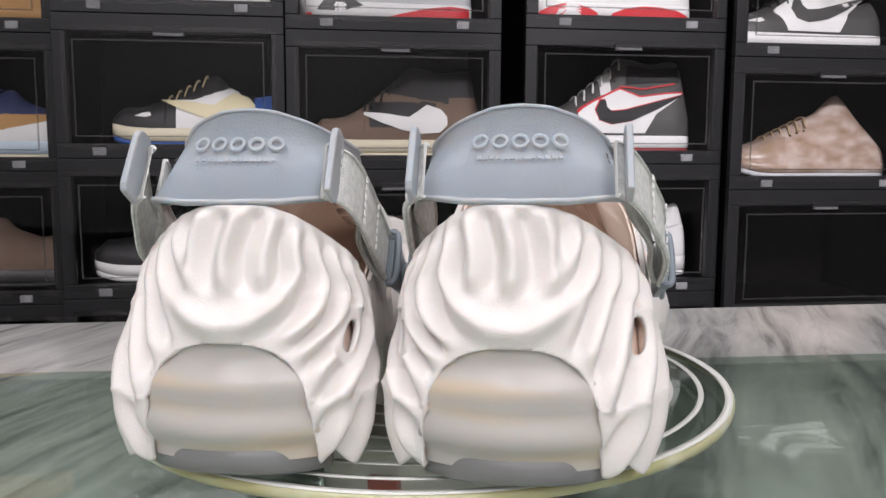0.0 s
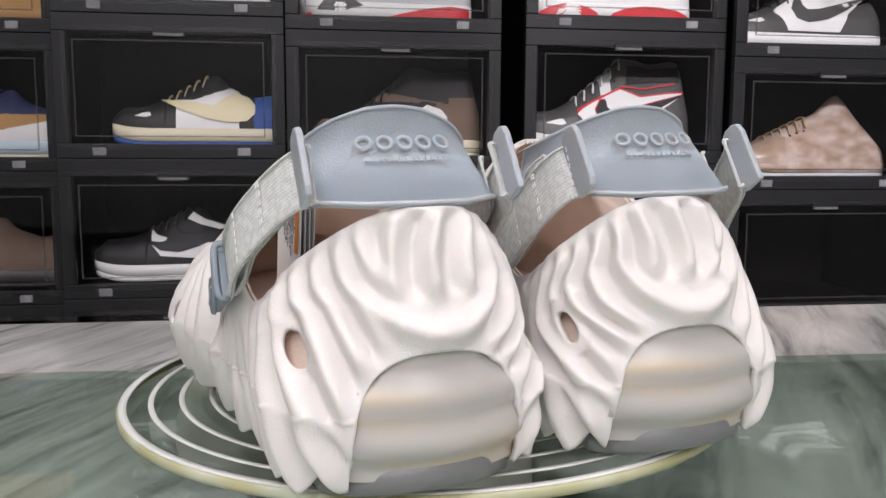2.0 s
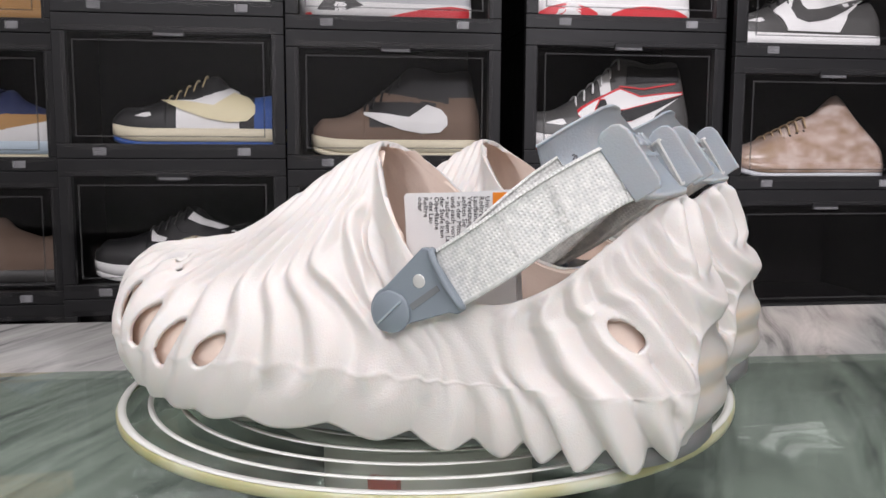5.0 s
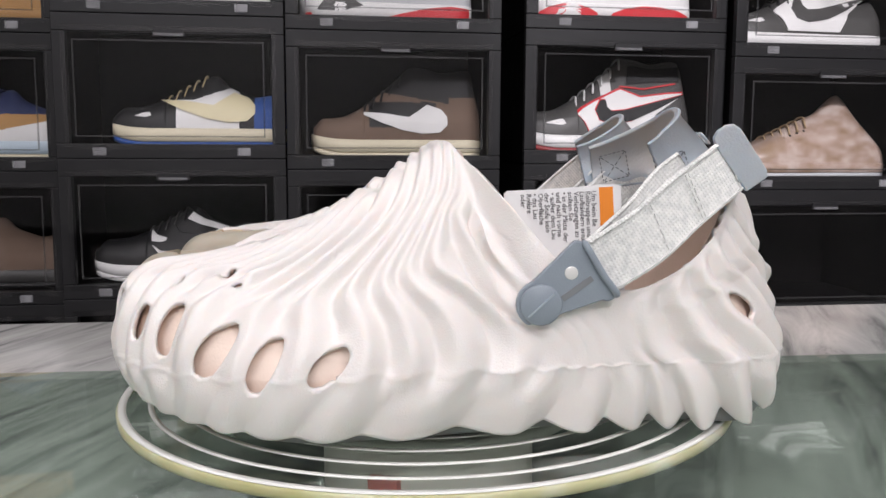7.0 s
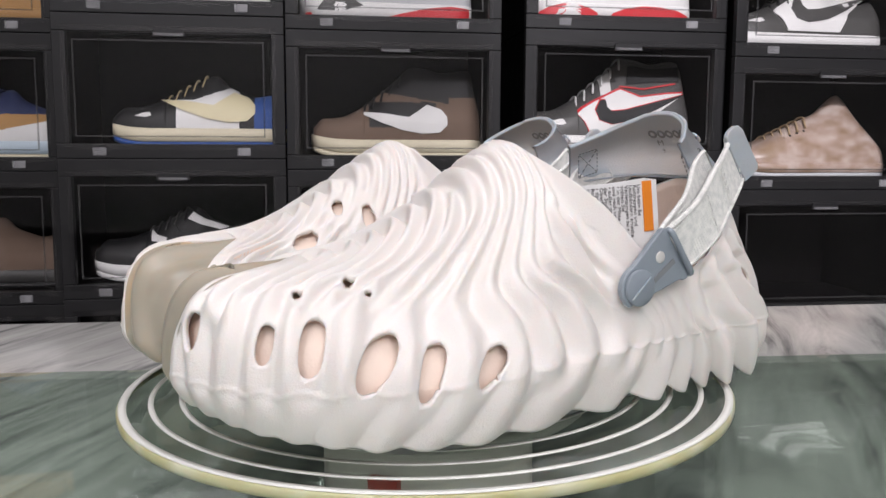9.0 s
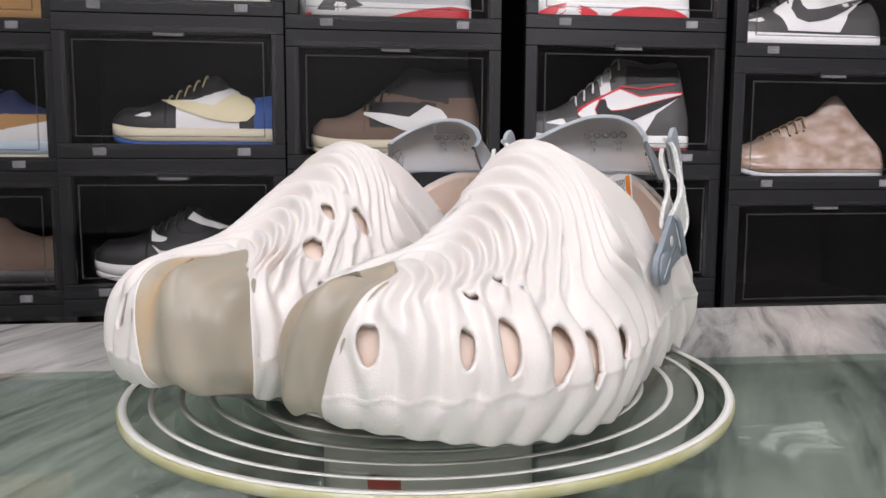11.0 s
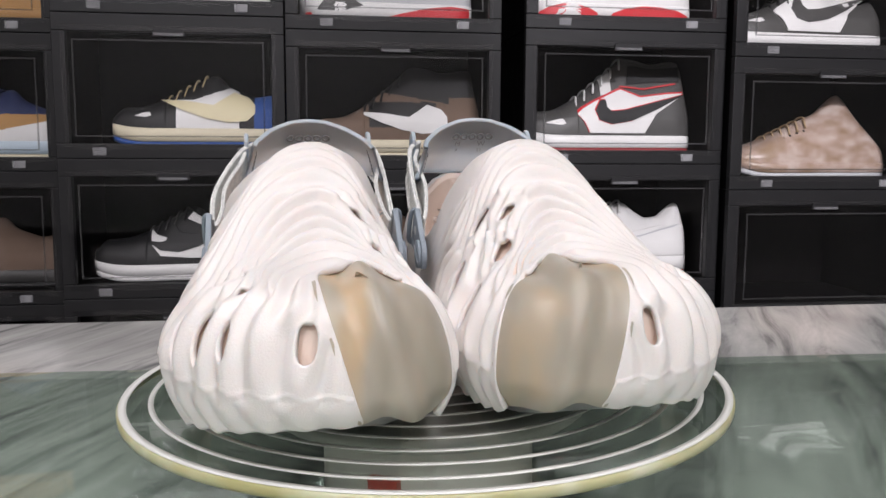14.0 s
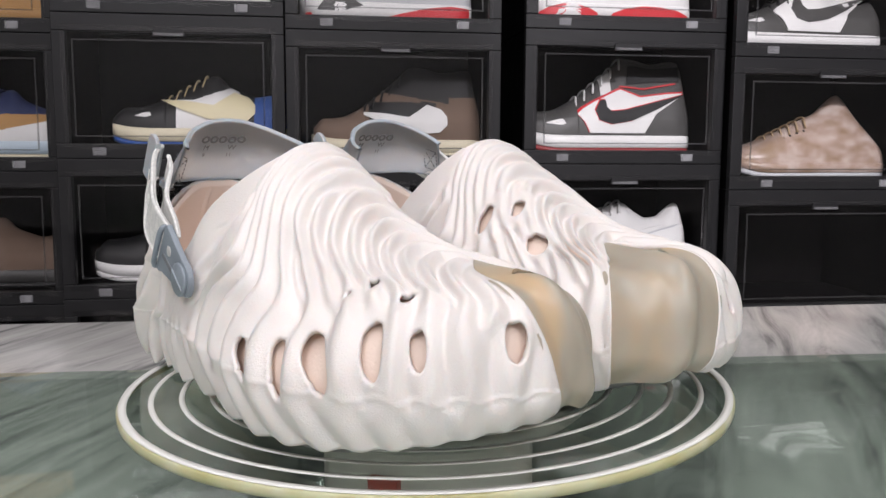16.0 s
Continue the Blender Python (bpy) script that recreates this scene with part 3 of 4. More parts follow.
def toe_window(P):
    w, y, z = P[..., 0], P[..., 1], P[..., 2]
    outer = w - (-0.0062 + (z - 0.037) * 0.28)
    back = 0.0775 + np.maximum(0, w + 0.0153) * 1.15 + np.maximum(0, -0.0153 - w) * 1.0 - y
    k = 0.0022
    return k * np.log(np.exp(np.clip(outer, -0.1, 0.1) / k) + np.exp(np.clip(back * 0.7, -0.1, 0.1) / k))


# Holes: distance along the outline, height, half width, half length, tilt to the heel
HOLES_OUTER = [(0.0205, 0.470, 0.0040, 0.0072, 0.1), (0.0497, 0.400, 0.0030, 0.0076, 0.15), (0.0643, 0.380, 0.0042, 0.0112, 0.15), (0.0843, 0.318, 0.0056, 0.0118, 0.50),
               (0.1022, 0.275, 0.0044, 0.0118, 0.40), (0.1240, 0.250, 0.0046, 0.0100, 0.75), (0.2820, 0.500, 0.0042, 0.0068, -0.75),
               (0.0813, 0.660, 0.0024, 0.0050, 0.5), (0.0876, 0.590, 0.0019, 0.0032, 0.6), (0.0617, 0.615, 0.0020, 0.0040, -0.2)]
HOLES_INNER = [(0.2820, 0.480, 0.0036, 0.0062, -0.75), (0.1087, 0.690, 0.0046, 0.0078, 0.9), (0.1427, 0.660, 0.0030, 0.0090, 0.30),
               (0.1300, 0.800, 0.0025, 0.0066, 0.45), (0.1321, 0.421, 0.0030, 0.0100, 0.2), (0.0974, 0.400, 0.0042, 0.0110, 0.3)]


def holes(P, arc, listing):
    g = np.full(P.shape[:2], 1.0)
    du = np.gradient(P, axis=0)
    du /= np.maximum(np.linalg.norm(du, axis=2, keepdims=True), 1e-9)
    dv = np.gradient(P, axis=1)
    dv /= np.maximum(np.linalg.norm(dv, axis=2, keepdims=True), 1e-9)
    for along, high, r1, r2, tilt in listing:
        k = int(np.argmin(np.abs(arc - along))), int(round(high * (NT - 1)))
        d = P - P[k]
        e1, e2 = du[k], dv[k]
        p, q = d @ e1, d @ e2
        s, co = math.sin(tilt), math.cos(tilt)
        l, m = p * s + q * co, p * co - q * s
        gg = (((np.abs(m) / r1) ** 2.3 + (np.abs(l) / r2) ** 2.3) ** (1 / 2.3) - 1) * r1
        g = np.minimum(g, np.where((d ** 2).sum(2) < (r2 * 1.8) ** 2, gg, 1.0))
    return g


def trim(P, g):
    """Moves grid points just inside g < 0 onto its edge. Returns the points and the faces to keep."""
    Q = P.copy()
    ins = g < 0
    best = np.full(g.shape, 9.0)
    for di in (-1, 0, 1):
        for dj in (-1, 0, 1):
            if di == 0 and dj == 0:
                continue
            gi = np.roll(g, (di, dj), (0, 1))
            Pi = np.roll(P, (di, dj), (0, 1))
            f = g / np.where(np.abs(g - gi) < 1e-12, 1, g - gi)
            ok = ins & (gi >= 0) & (f * np.linalg.norm(Pi - P, axis=2) < best)
            if di:
                ok[0 if di > 0 else -1] = False
            if dj:
                ok[:, 0 if dj > 0 else -1] = False
                ok[:, -1] = False
            if di:
                ok[0], ok[-1] = False, False
            best = np.where(ok, f * np.linalg.norm(Pi - P, axis=2), best)
            Q = np.where(ok[..., None], P + (Pi - P) * f[..., None], Q)
    out = ~ins
    face = out[:-1, :-1] | out[1:, :-1] | out[1:, 1:] | out[:-1, 1:]
    ok = out | (best < 9.0)
    face &= ok[:-1, :-1] & ok[1:, :-1] & ok[1:, 1:] & ok[:-1, 1:]
    return Q, face


def grid_mesh(name, grids, mirror):
    """One mesh from several (points, face mask, flip) grids, welded where they meet."""
    V, F, off = [], [], 0
    for P, face, flip in grids:
        a, b = P.shape[:2]
        V.append(P.reshape(-1, 3))
        idx = np.arange(a * b).reshape(a, b) + off
        q = np.stack([idx[:-1, :-1], idx[1:, :-1], idx[1:, 1:], idx[:-1, 1:]], -1)[face]
        F.append(q if flip else q[:, ::-1])
        off += a * b
    V, F = np.vstack(V), np.vstack(F)
    if mirror:
        V = V * [-1, 1, 1]
        F = F[:, ::-1]
    me = bpy.data.meshes.new(name)
    me.from_pydata(V.tolist(), [], F.tolist())
    bm = bmesh.new()
    bm.from_mesh(me)
    bmesh.ops.remove_doubles(bm, verts=bm.verts, dist=0.00028)
    for _ in range(7):
        moved = []
        for v in bm.verts:
            ends = [e.other_vert(v) for e in v.link_edges if e.is_boundary]
            if len(ends) == 2 and v.co.z > 0.010:
                moved.append((v, v.co * 0.4 + (ends[0].co + ends[1].co) * 0.3))
        for v, c in moved:
            v.co = c
    bmesh.ops.delete(bm, geom=[v for v in bm.verts if not v.link_faces], context="VERTS")
    bm.to_mesh(me)
    bm.free()
    return me


def clog(mirror, label):
    """A foam clog; built with its outer side on +x, mirrored for the other foot."""
    sx = -1 if mirror else 1
    th = empty("clog")
    tagged(th, label, "clog", "pair of clogs on the turntable")
    Po, ao, yo = section_grid(OUTER, INNER)
    Pi, ai, yi = section_grid(INNER, OUTER)
    shell, toe, heel, lining = [], [], [], []
    am, ym = (ao + ai) / 2, (yo + yi) / 2
    for P, a, y, flip, hl, side in ((Po, am, ym, False, HOLES_OUTER, 0.0), (Pi, am, ym, True, HOLES_INNER, 1.0)):
        N = normals(P) * (-1 if flip else 1)
        N[:, -1] = N[:, -2]
        # steady normals where the rim leaves the middle line
        r0, r1 = PEAK - 8, PEAK + 62
        f = np.clip((np.arange(NS) - r0) / (r1 - r0), 0, 1)[:, None, None]
        ref = N[r0, -6][None, None] * (1 - f) + N[r1, -6][None, None] * f
        ref = ref / np.linalg.norm(ref, axis=2, keepdims=True)
        mixn = (sm(0.74, 0.88, np.linspace(0, 1, NT))[None, :, None] * ((f > 0) & (f < 1)))
        N = N * (1 - mixn) + ref * mixn
        N /= np.linalg.norm(N, axis=2, keepdims=True)
        mid_n = N[:, -1] * [0, 1, 1]
        mid_n /= np.linalg.norm(mid_n, axis=1)[:, None]
        N[:, -1] = np.where((np.arange(NS) < PEAK)[:, None], mid_n, N[:, -1])
        gaps = holes(P, a, hl)
        edge = np.minimum(np.minimum(toe_window(P), heel_window(P)), gaps + 0.0025 * (1 - side))
        h, w1 = ridges(P, a, y, side, edge)
        D = P + N * h[..., None]
        t = np.linspace(0, 1, NT)[None, :]
        D[..., 2] -= (w1 ** 0.6 - 0.6) * (0.0008 + 0.0026 * sm(0.03, -0.04, y) + 0.0010 * sm(-0.05, -0.09, y))[:, None] * sm(KNEE, 0.0, t)           # scalloped lower edge
        D[..., 2] = np.maximum(D[..., 2], 0.0012)
        # both sides share the toe, top and heel lines
        D[0] = P[0] + (D[0] - P[0]) * [0, 1, 1]
        D[-1] = P[-1] + (D[-1] - P[-1]) * [0, 1, 1]
        D[:, -1] = np.where((np.arange(NS)[:, None] < PEAK), P[:, -1] + (D[:, -1] - P[:, -1]) * [0, 1, 1], D[:, -1])
        g = np.minimum(np.minimum(heel_window(P), toe_window(P)), gaps)
        Q, face = trim(D, g)
        shell.append((Q, face, flip))
        rim = np.maximum(sm(0.965, 1.0, t) ** 2 * sm(0.002, -0.012, y)[:, None], 0.60 * sm(0.55, 0.80, t) * (sm(-0.085, -0.055, y) * sm(0.04, 0.01, y))[:, None])
        Z = P - N * (0.0052 - 0.0022 * rim)[..., None]
        Z[..., 2] = np.maximum(Z[..., 2], 0.012)
        Z[0, :, 0], Z[-1, :, 0] = P[0, :, 0], P[-1, :, 0]
        keep = ((y[:, None] < 0.118) | (t < 0.75)) & ((t < 0.975) | (y[:, None] < -0.036)) & (t > 0.12)
        lining.append((Z, keep[:-1, :-1] & keep[1:, 1:], not flip))
        # guards, set back under the shell
        sway = 0.0011 * np.sin(P[..., 2] * 380 + 0.6) * (y < 0)[:, None] + 0.0014 * np.sin(P[..., 0] * 330 - P[..., 2] * 90) * (y > 0)[:, None]
        back = P - N * (0.0016 - sway)[..., None]
        for win, sink in ((toe_window, toe), (heel_window, heel)):
            gg = win(P)
            fm = gg < 0.0028
            sink.append((back, fm[:-1, :-1] & fm[1:, :-1] & fm[1:, 1:] & fm[:-1, 1:], flip))
    me = grid_mesh("shell", shell, mirror)
    ob = part_mesh("shell", me, [M["bone"], M["liner"]], th, "bone white foam shell with wavy ribs and holes")
    so = ob.modifiers.new("wall", "SOLIDIFY")
    so.thickness, so.offset, so.material_offset, so.material_offset_rim = 0.0022, -1, 1, 0
    part_mesh("lining", grid_mesh("lining", lining, mirror), M["liner"], th, "smooth inner lining, warm bounced light put into its peach colour")
    part_mesh("toe_guard", grid_mesh("toe_guard", toe, mirror), M["toe"], th, "cloudy beige translucent rubber toe guard")
    part_mesh("heel_guard", grid_mesh("heel_guard", heel, mirror), M["heel"], th, "cloudy white translucent rubber heel guard")
    # outsole and footbed
    line = np.vstack([catmull(OUTER, 120, INNER[1], INNER[-2])[:, :2], catmull(INNER, 120, OUTER[1], OUTER[-2])[::-1][1:-1, :2]])

    def slab(name, inset, inset2, z0, z1, spring, material, lab, crown=0.0):
        T = np.roll(line, -1, 0) - np.roll(line, 1, 0)
        T /= np.linalg.norm(T, axis=1)[:, None]
        Nn = np.stack([-T[:, 1], T[:, 0]], 1)
        ins0 = np.where((line[:, 1] < -0.124) | ((line[:, 1] > 0.095) & (line[:, 0] < 0.0) & (inset2 < 0.01)), inset, inset2)
        ins0 = np.where((line[:, 1] > 0.085) & (inset2 > 0.015), 0.026, ins0)
        ins0 = np.convolve(np.concatenate([ins0[-10:], ins0, ins0[:10]]), np.ones(21) / 21, "valid")
        pts = line - Nn * ins0[:, None]
        bm = bmesh.new()
        rows = []
        for k, (ins, z) in enumerate(((0.004, z0), (0.0, z0 + 0.0015), (0.0, z1 - 0.001), (0.002, z1))):
            row = []
            for p, nn in zip(pts, Nn):
                q = p - nn * ins
                lift = spring * (max(0, q[1] - 0.055) / 0.055) ** 1.6 + 0.4 * spring * (max(0, -0.118 - q[1]) / 0.028) ** 2
                row.append(bm.verts.new((q[0] * sx, q[1], z + lift)))
            rows.append(row)
        n = len(pts)
        for a, b in zip(rows, rows[1:]):
            for i in range(n):
                bm.faces.new((a[i], a[(i + 1) % n], b[(i + 1) % n], b[i]))
        bm.faces.new(rows[0][::-1])
        bm.faces.new(rows[-1])
        bmesh.ops.triangulate(bm, faces=[f for f in bm.faces if len(f.verts) > 4])
        bmesh.ops.recalc_face_normals(bm, faces=bm.faces)
        return part(name, bm, material, th, lab, smooth=True)
    slab("outsole", 0.0065, 0.017, 0.0006, 0.0105, 0.015, M["sole"], "grey translucent rubber outsole")
    slab("footbed", 0.0115, 0.0115, 0.0110, 0.030, 0.008, M["liner"], "peach foam footbed")

    def X(p):
        return (p[0] * sx, p[1], p[2])

    # heel strap: a curved rubber band with two arms
    wc = -0.004
    full = [(0.0325, -0.0900, 0.0985, -0.26, 0.34, 0.90, 0.023), (0.0315, -0.0975, 0.1010, -0.34, 0.45, 0.82, 0.028), (0.0245, -0.1075, 0.1050, -0.28, 0.56, 0.78, 0.033), (0.0130, -0.1135, 0.1078, -0.15, 0.62, 0.77, 0.036),
            (0.0, -0.115, 0.1085, 0, 0.64, 0.77, 0.037), (-0.0130, -0.1135, 0.1078, 0.15, 0.62, 0.77, 0.036), (-0.0250, -0.1070, 0.1050, 0.28, 0.54, 0.79, 0.032), (-0.0325, -0.0960, 0.1015, 0.34, 0.42, 0.84, 0.027), (-0.0350, -0.0860, 0.0990, 0.28, 0.30, 0.91, 0.0225), (-0.0355, -0.0780, 0.0975, 0.24, 0.26, 0.93, 0.020)]
    full = [(w, y + 0.0025 - 0.0015 * k, z + 0.0010 - 0.0019 * k, a, b, c, wd + 0.0045 * k) for w, y, z, a, b, c, wd in full for k in [math.exp(-(w / 0.024) ** 4)]]
    st = part("heel_strap", sweep([X((r[0] + wc, r[1], r[2])) for r in full], [(r[3] * sx, r[4], r[5]) for r in full], [r[6] for r in full], 0.0030, 90), M["strap"], th, "smooth blue-grey rubber heel strap with raised mark")
    upv, outv = Vector((0, 0.64, 0.77)), Vector((0, -0.77, 0.64))

    def on_strap(x, rise, lift, inside=False):
        """Place on the back of the strap, x from its middle."""
        c = Vector((wc * sx + x, -0.1140 + 0.0035 * (x / 0.018) ** 2, 0.1076)) + upv * rise + outv * (-lift if inside else lift)
        ex = Vector((-1 if inside else 1, 0, 0))
        return Matrix.Translation(c) @ Matrix.Rotation(x * 21.6, 4, "Z") @ Matrix((ex, upv, ex.cross(upv))).transposed().to_4x4()

    # raised mark: a row of open rounded blocks and a thin row of bars below; the same printed inside
    for k in range(5):
        x = -0.0132 + k * 0.0066
        ob = part("raised_mark", lathe([(0.0018, -0.0004), (0.0029, -0.0004), (0.0029, 0.0004), (0.0018, 0.0004), (0.0018, -0.0004)], 24), M["strap"], st)
        ob.matrix_local = on_strap(x, 0.0035, 0.0016)
        ob = part("printed_mark", lathe([(0.0012, 0), (0.0024, 0), (0.0024, 0.0002), (0.0012, 0.0002), (0.0012, 0)], 20), M["print"], st)
        ob.matrix_local = on_strap(x * 0.75, 0.0085, 0.0016, True)
    for k in range(13):
        ob = part("raised_bar", box_bm(-0.0007, 0.0007, -0.0007, 0.0007, -0.0004, 0.00005), M["strap"], st, smooth=False)
        ob.matrix_local = on_strap(-0.0132 + k * 0.0022, -0.0030, 0.0016)
    for ch, x, rise in (("M", 0.0085, 0.0015), ("W", -0.0055, 0.0015), ("9", 0.0080, -0.0030), ("11", -0.0055, -0.0030)):
        words("size_letter", ch, 0.0046 if rise > 0 else 0.0034, M["print"], st, on_strap(x + 0.0018, rise, 0.0016, True))

    # webbing loops, tabs and side plates
    for s in (1, -1):
        o = 0.0460 if s > 0 else -0.0435
        up = [(0, 0.5, 0.85), (0, 0.53, 0.85), (0, 0.56, 0.83), (0, 0.60, 0.80)]
        tabw = wc + s * 0.033
        path = [X((tabw - s * 0.002, -0.1165, 0.1025)), X((tabw + s * 0.0045, -0.1095, 0.0985)), X(((tabw + o) / 2 + s * 0.0035, -0.094, 0.0885)), X((o + s * 0.001, -0.078, 0.0765)), X((o + s * 0.0012, -0.0580, 0.0640))]
        web = part("webbing", sweep(path, up + [(0, 0.64, 0.77)], [0.0205, 0.0205, 0.021, 0.0215, 0.0215], 0.0026, 60), M["web"], th, "pale grey woven webbing strap with white stitches", smooth=False)
        path2 = [X((wc + s * 0.0350, -0.0985, 0.0985)), X((wc + s * 0.0375, -0.0900, 0.0925)), X((o - s * 0.0050, -0.0780, 0.0810)), X((o - s * 0.0035, -0.0660, 0.0705)), X((o - s * 0.0012, -0.0580, 0.0645)), X((o + s * 0.0004, -0.0570, 0.0638))]
        part("webbing_inner", sweep(path2, up + [(0, 0.64, 0.77), (0, 0.64, 0.77)], 0.0190, 0.0022, 50), M["web"], th, smooth=False)
        # stitches across the webbing
        C = catmull(path, 60)
        S = Vector((0, 0.4, 0.92)).normalized()
        for k in (8, 26, 27, 40):
            tdir = Vector(C[k + 1] - C[k - 1]).normalized()
            nrm = tdir.cross(S).normalized()
            if nrm.x * s * sx < 0:
                nrm = -nrm
            bm = bmesh.new()
            for q in range(6):
                c = Vector(C[k]) + S * (-0.0078 + q * 0.0031) + nrm * 0.0013
                mm = Matrix.Translation(c) @ Matrix((S, tdir, nrm)).transposed().to_4x4()
                b2 = box_bm(-0.0010, 0.0010, -0.0003, 0.0003, -0.0002, 0.0003)
                b2.transform(mm)
                tmp = bpy.data.meshes.new("tmp")
                b2.to_mesh(tmp)
                b2.free()
                bm.from_mesh(tmp)
                bpy.data.meshes.remove(tmp)
            part("stitches", bm, M["thread"], web, smooth=False)
        # pull tab: rounded rubber plate at the webbing's end
        tab = [(-0.0050, -0.0125), (0.0045, -0.0125), (0.0058, -0.0100), (0.0058, 0.0085), (0.0045, 0.0115), (0.0020, 0.0128), (-0.0020, 0.0128), (-0.0045, 0.0115), (-0.0056, 0.008)]
        ob = part("pull_tab", prism(tab, 0.0024), M["strap"], th, "stiff grey rubber pull tab", smooth=False, bevel=0.0007)
        td, s2 = Vector((0, -0.83, 0.56)), Vector((0, 0.56, 0.83))
        nn = td.cross(s2)
        td2, nn = (td, nn) if nn.x * s * sx > 0 else (-td, -nn)
        ob.matrix_local = Matrix.Translation(Vector(X((tabw + s * 0.0005, -0.1170, 0.1045)))) @ Matrix((td2, s2, nn)).transposed().to_4x4()
        # side plate: rounded triangle riveted to the shell
        pts = []
        for cy, cz, r, a0, a1 in ((-0.0400, 0.0533, 0.0088, -60, 70), (-0.0530, 0.0725, 0.0036, 70, 190), (-0.0640, 0.0575, 0.0034, 190, 300)):
            for k in range(10):
                a = radians(a0 + (a1 - a0) * k / 9)
                pts.append((cy + r * math.cos(a), cz + r * math.sin(a)))
        # local x -> world y, local y -> world z, local z -> outward
        out = s * sx
        fr = Matrix(((0, 0, out), (1, 0, 0), (0, 1, 0))).to_4x4()
        base_x = (o + s * 0.0012) * sx
        mm = Matrix.Translation((base_x, 0, 0)) @ fr
        bm = prism(pts, 0.0030, mm)
        bmesh.ops.recalc_face_normals(bm, faces=bm.faces)
        pl = part("side_plate", bm, M["badge"], th, "slate grey plastic strap plate with round button", smooth=False, bevel=0.0008)
        bm = lathe([(0, 0), (0.0074, 0), (0.0074, 0.0010), (0.0068, 0.0015), (0, 0.0015)], 40)
        bm.transform(mm @ Matrix.Translation((-0.0400, 0.0533, 0.0029)))
        part("button", bm, M["badge"], pl, bevel=0.0)
        bm = box_bm(-0.0062, 0.0062, -0.0003, 0.0003, 0, 0.0006)
        bm.transform(mm @ Matrix.Translation((-0.0400, 0.0533, 0.0043)) @ Matrix.Rotation(radians(-42), 4, "Z"))
        part("button_line", bm, M["strap"], pl, smooth=False)
        bm = box_bm(-0.0065, 0.0065, -0.0011, 0.0011, 0, 0.0006)
        bm.transform(mm @ Matrix.Translation((-0.0530, 0.0590, 0.0027)) @ Matrix.Rotation(radians(-35 + 0), 4, "Z"))
        part("plate_groove", bm, M["print"], pl, smooth=False)
        bm = lathe([(0, 0), (0.0024, 0), (0.0024, 0.0003), (0.0021, 0.0004), (0, 0.0004)], 24)
        bm.transform(mm @ Matrix.Translation((-0.0509, 0.0646, 0.0028)))
        part("rivet", bm, M["metal"], pl, "small pale metal rivet")
        bm = tube([mm @ Vector(v) for v in ((-0.0665, 0.0565, 0.0015), (-0.0668, 0.0575, 0.0040), (-0.0620, 0.0640, 0.0046), (-0.0565, 0.0735, 0.0040), (-0.0555, 0.0752, 0.0015))], 0.0013, 20, 8)
        part("loop", bm, M["badge"], pl)
        # stitched cross at the end of the band's arm
        bm = bmesh.new()
        c = Vector(X((wc + s * 0.0325, -0.0935, 0.0995))) if s > 0 else Vector(X((wc + s * 0.0352, -0.0855, 0.0990)))
        e1, e2 = Vector((0, 0.97, -0.24)), Vector((0, 0.24, 0.97))
        inn = -s * sx
        segs = [((-.006, -.006), (.006, -.006)), ((.006, -.006), (.006, .006)), ((.006, .006), (-.006, .006)), ((-.006, .006), (-.006, -.006)), ((-.006, -.006), (.006, .006)), ((-.006, .006), (.006, -.006))]
        for (ax, ay), (bx, by) in segs:
            for q in range(6):
                f0, f1 = (q + 0.15) / 6, (q + 0.75) / 6
                for sgn in (1,):
                    p0 = c + e1 * (ax + (bx - ax) * f0) + e2 * (ay + (by - ay) * f0) + Vector((-s * sx * 0.27 * (ay + (by - ay) * f0), 0, 0)) + Vector((inn * 0.0019, 0, 0))
                    p1 = c + e1 * (ax + (bx - ax) * f1) + e2 * (ay + (by - ay) * f1) + Vector((-s * sx * 0.27 * (ay + (by - ay) * f1), 0, 0)) + Vector((inn * 0.0019, 0, 0))
                    d = (p1 - p0).normalized()
                    wv = d.cross(Vector((1, 0, 0))) * 0.0002
                    ux = Vector((inn * 0.0003, 0, 0))
                    vs = [bm.verts.new(v) for v in (p0 - wv, p0 + wv, p1 + wv, p1 - wv, p0 - wv + ux, p0 + wv + ux, p1 + wv + ux, p1 - wv + ux)]
                    for f in ((0, 1, 2, 3), (4, 5, 6, 7), (0, 1, 5, 4), (1, 2, 6, 5), (2, 3, 7, 6), (3, 0, 4, 7)):
                        bm.faces.new([vs[i] for i in f])
        part("cross_stitches", bm, M["darkthread"], st, smooth=False)
    return th


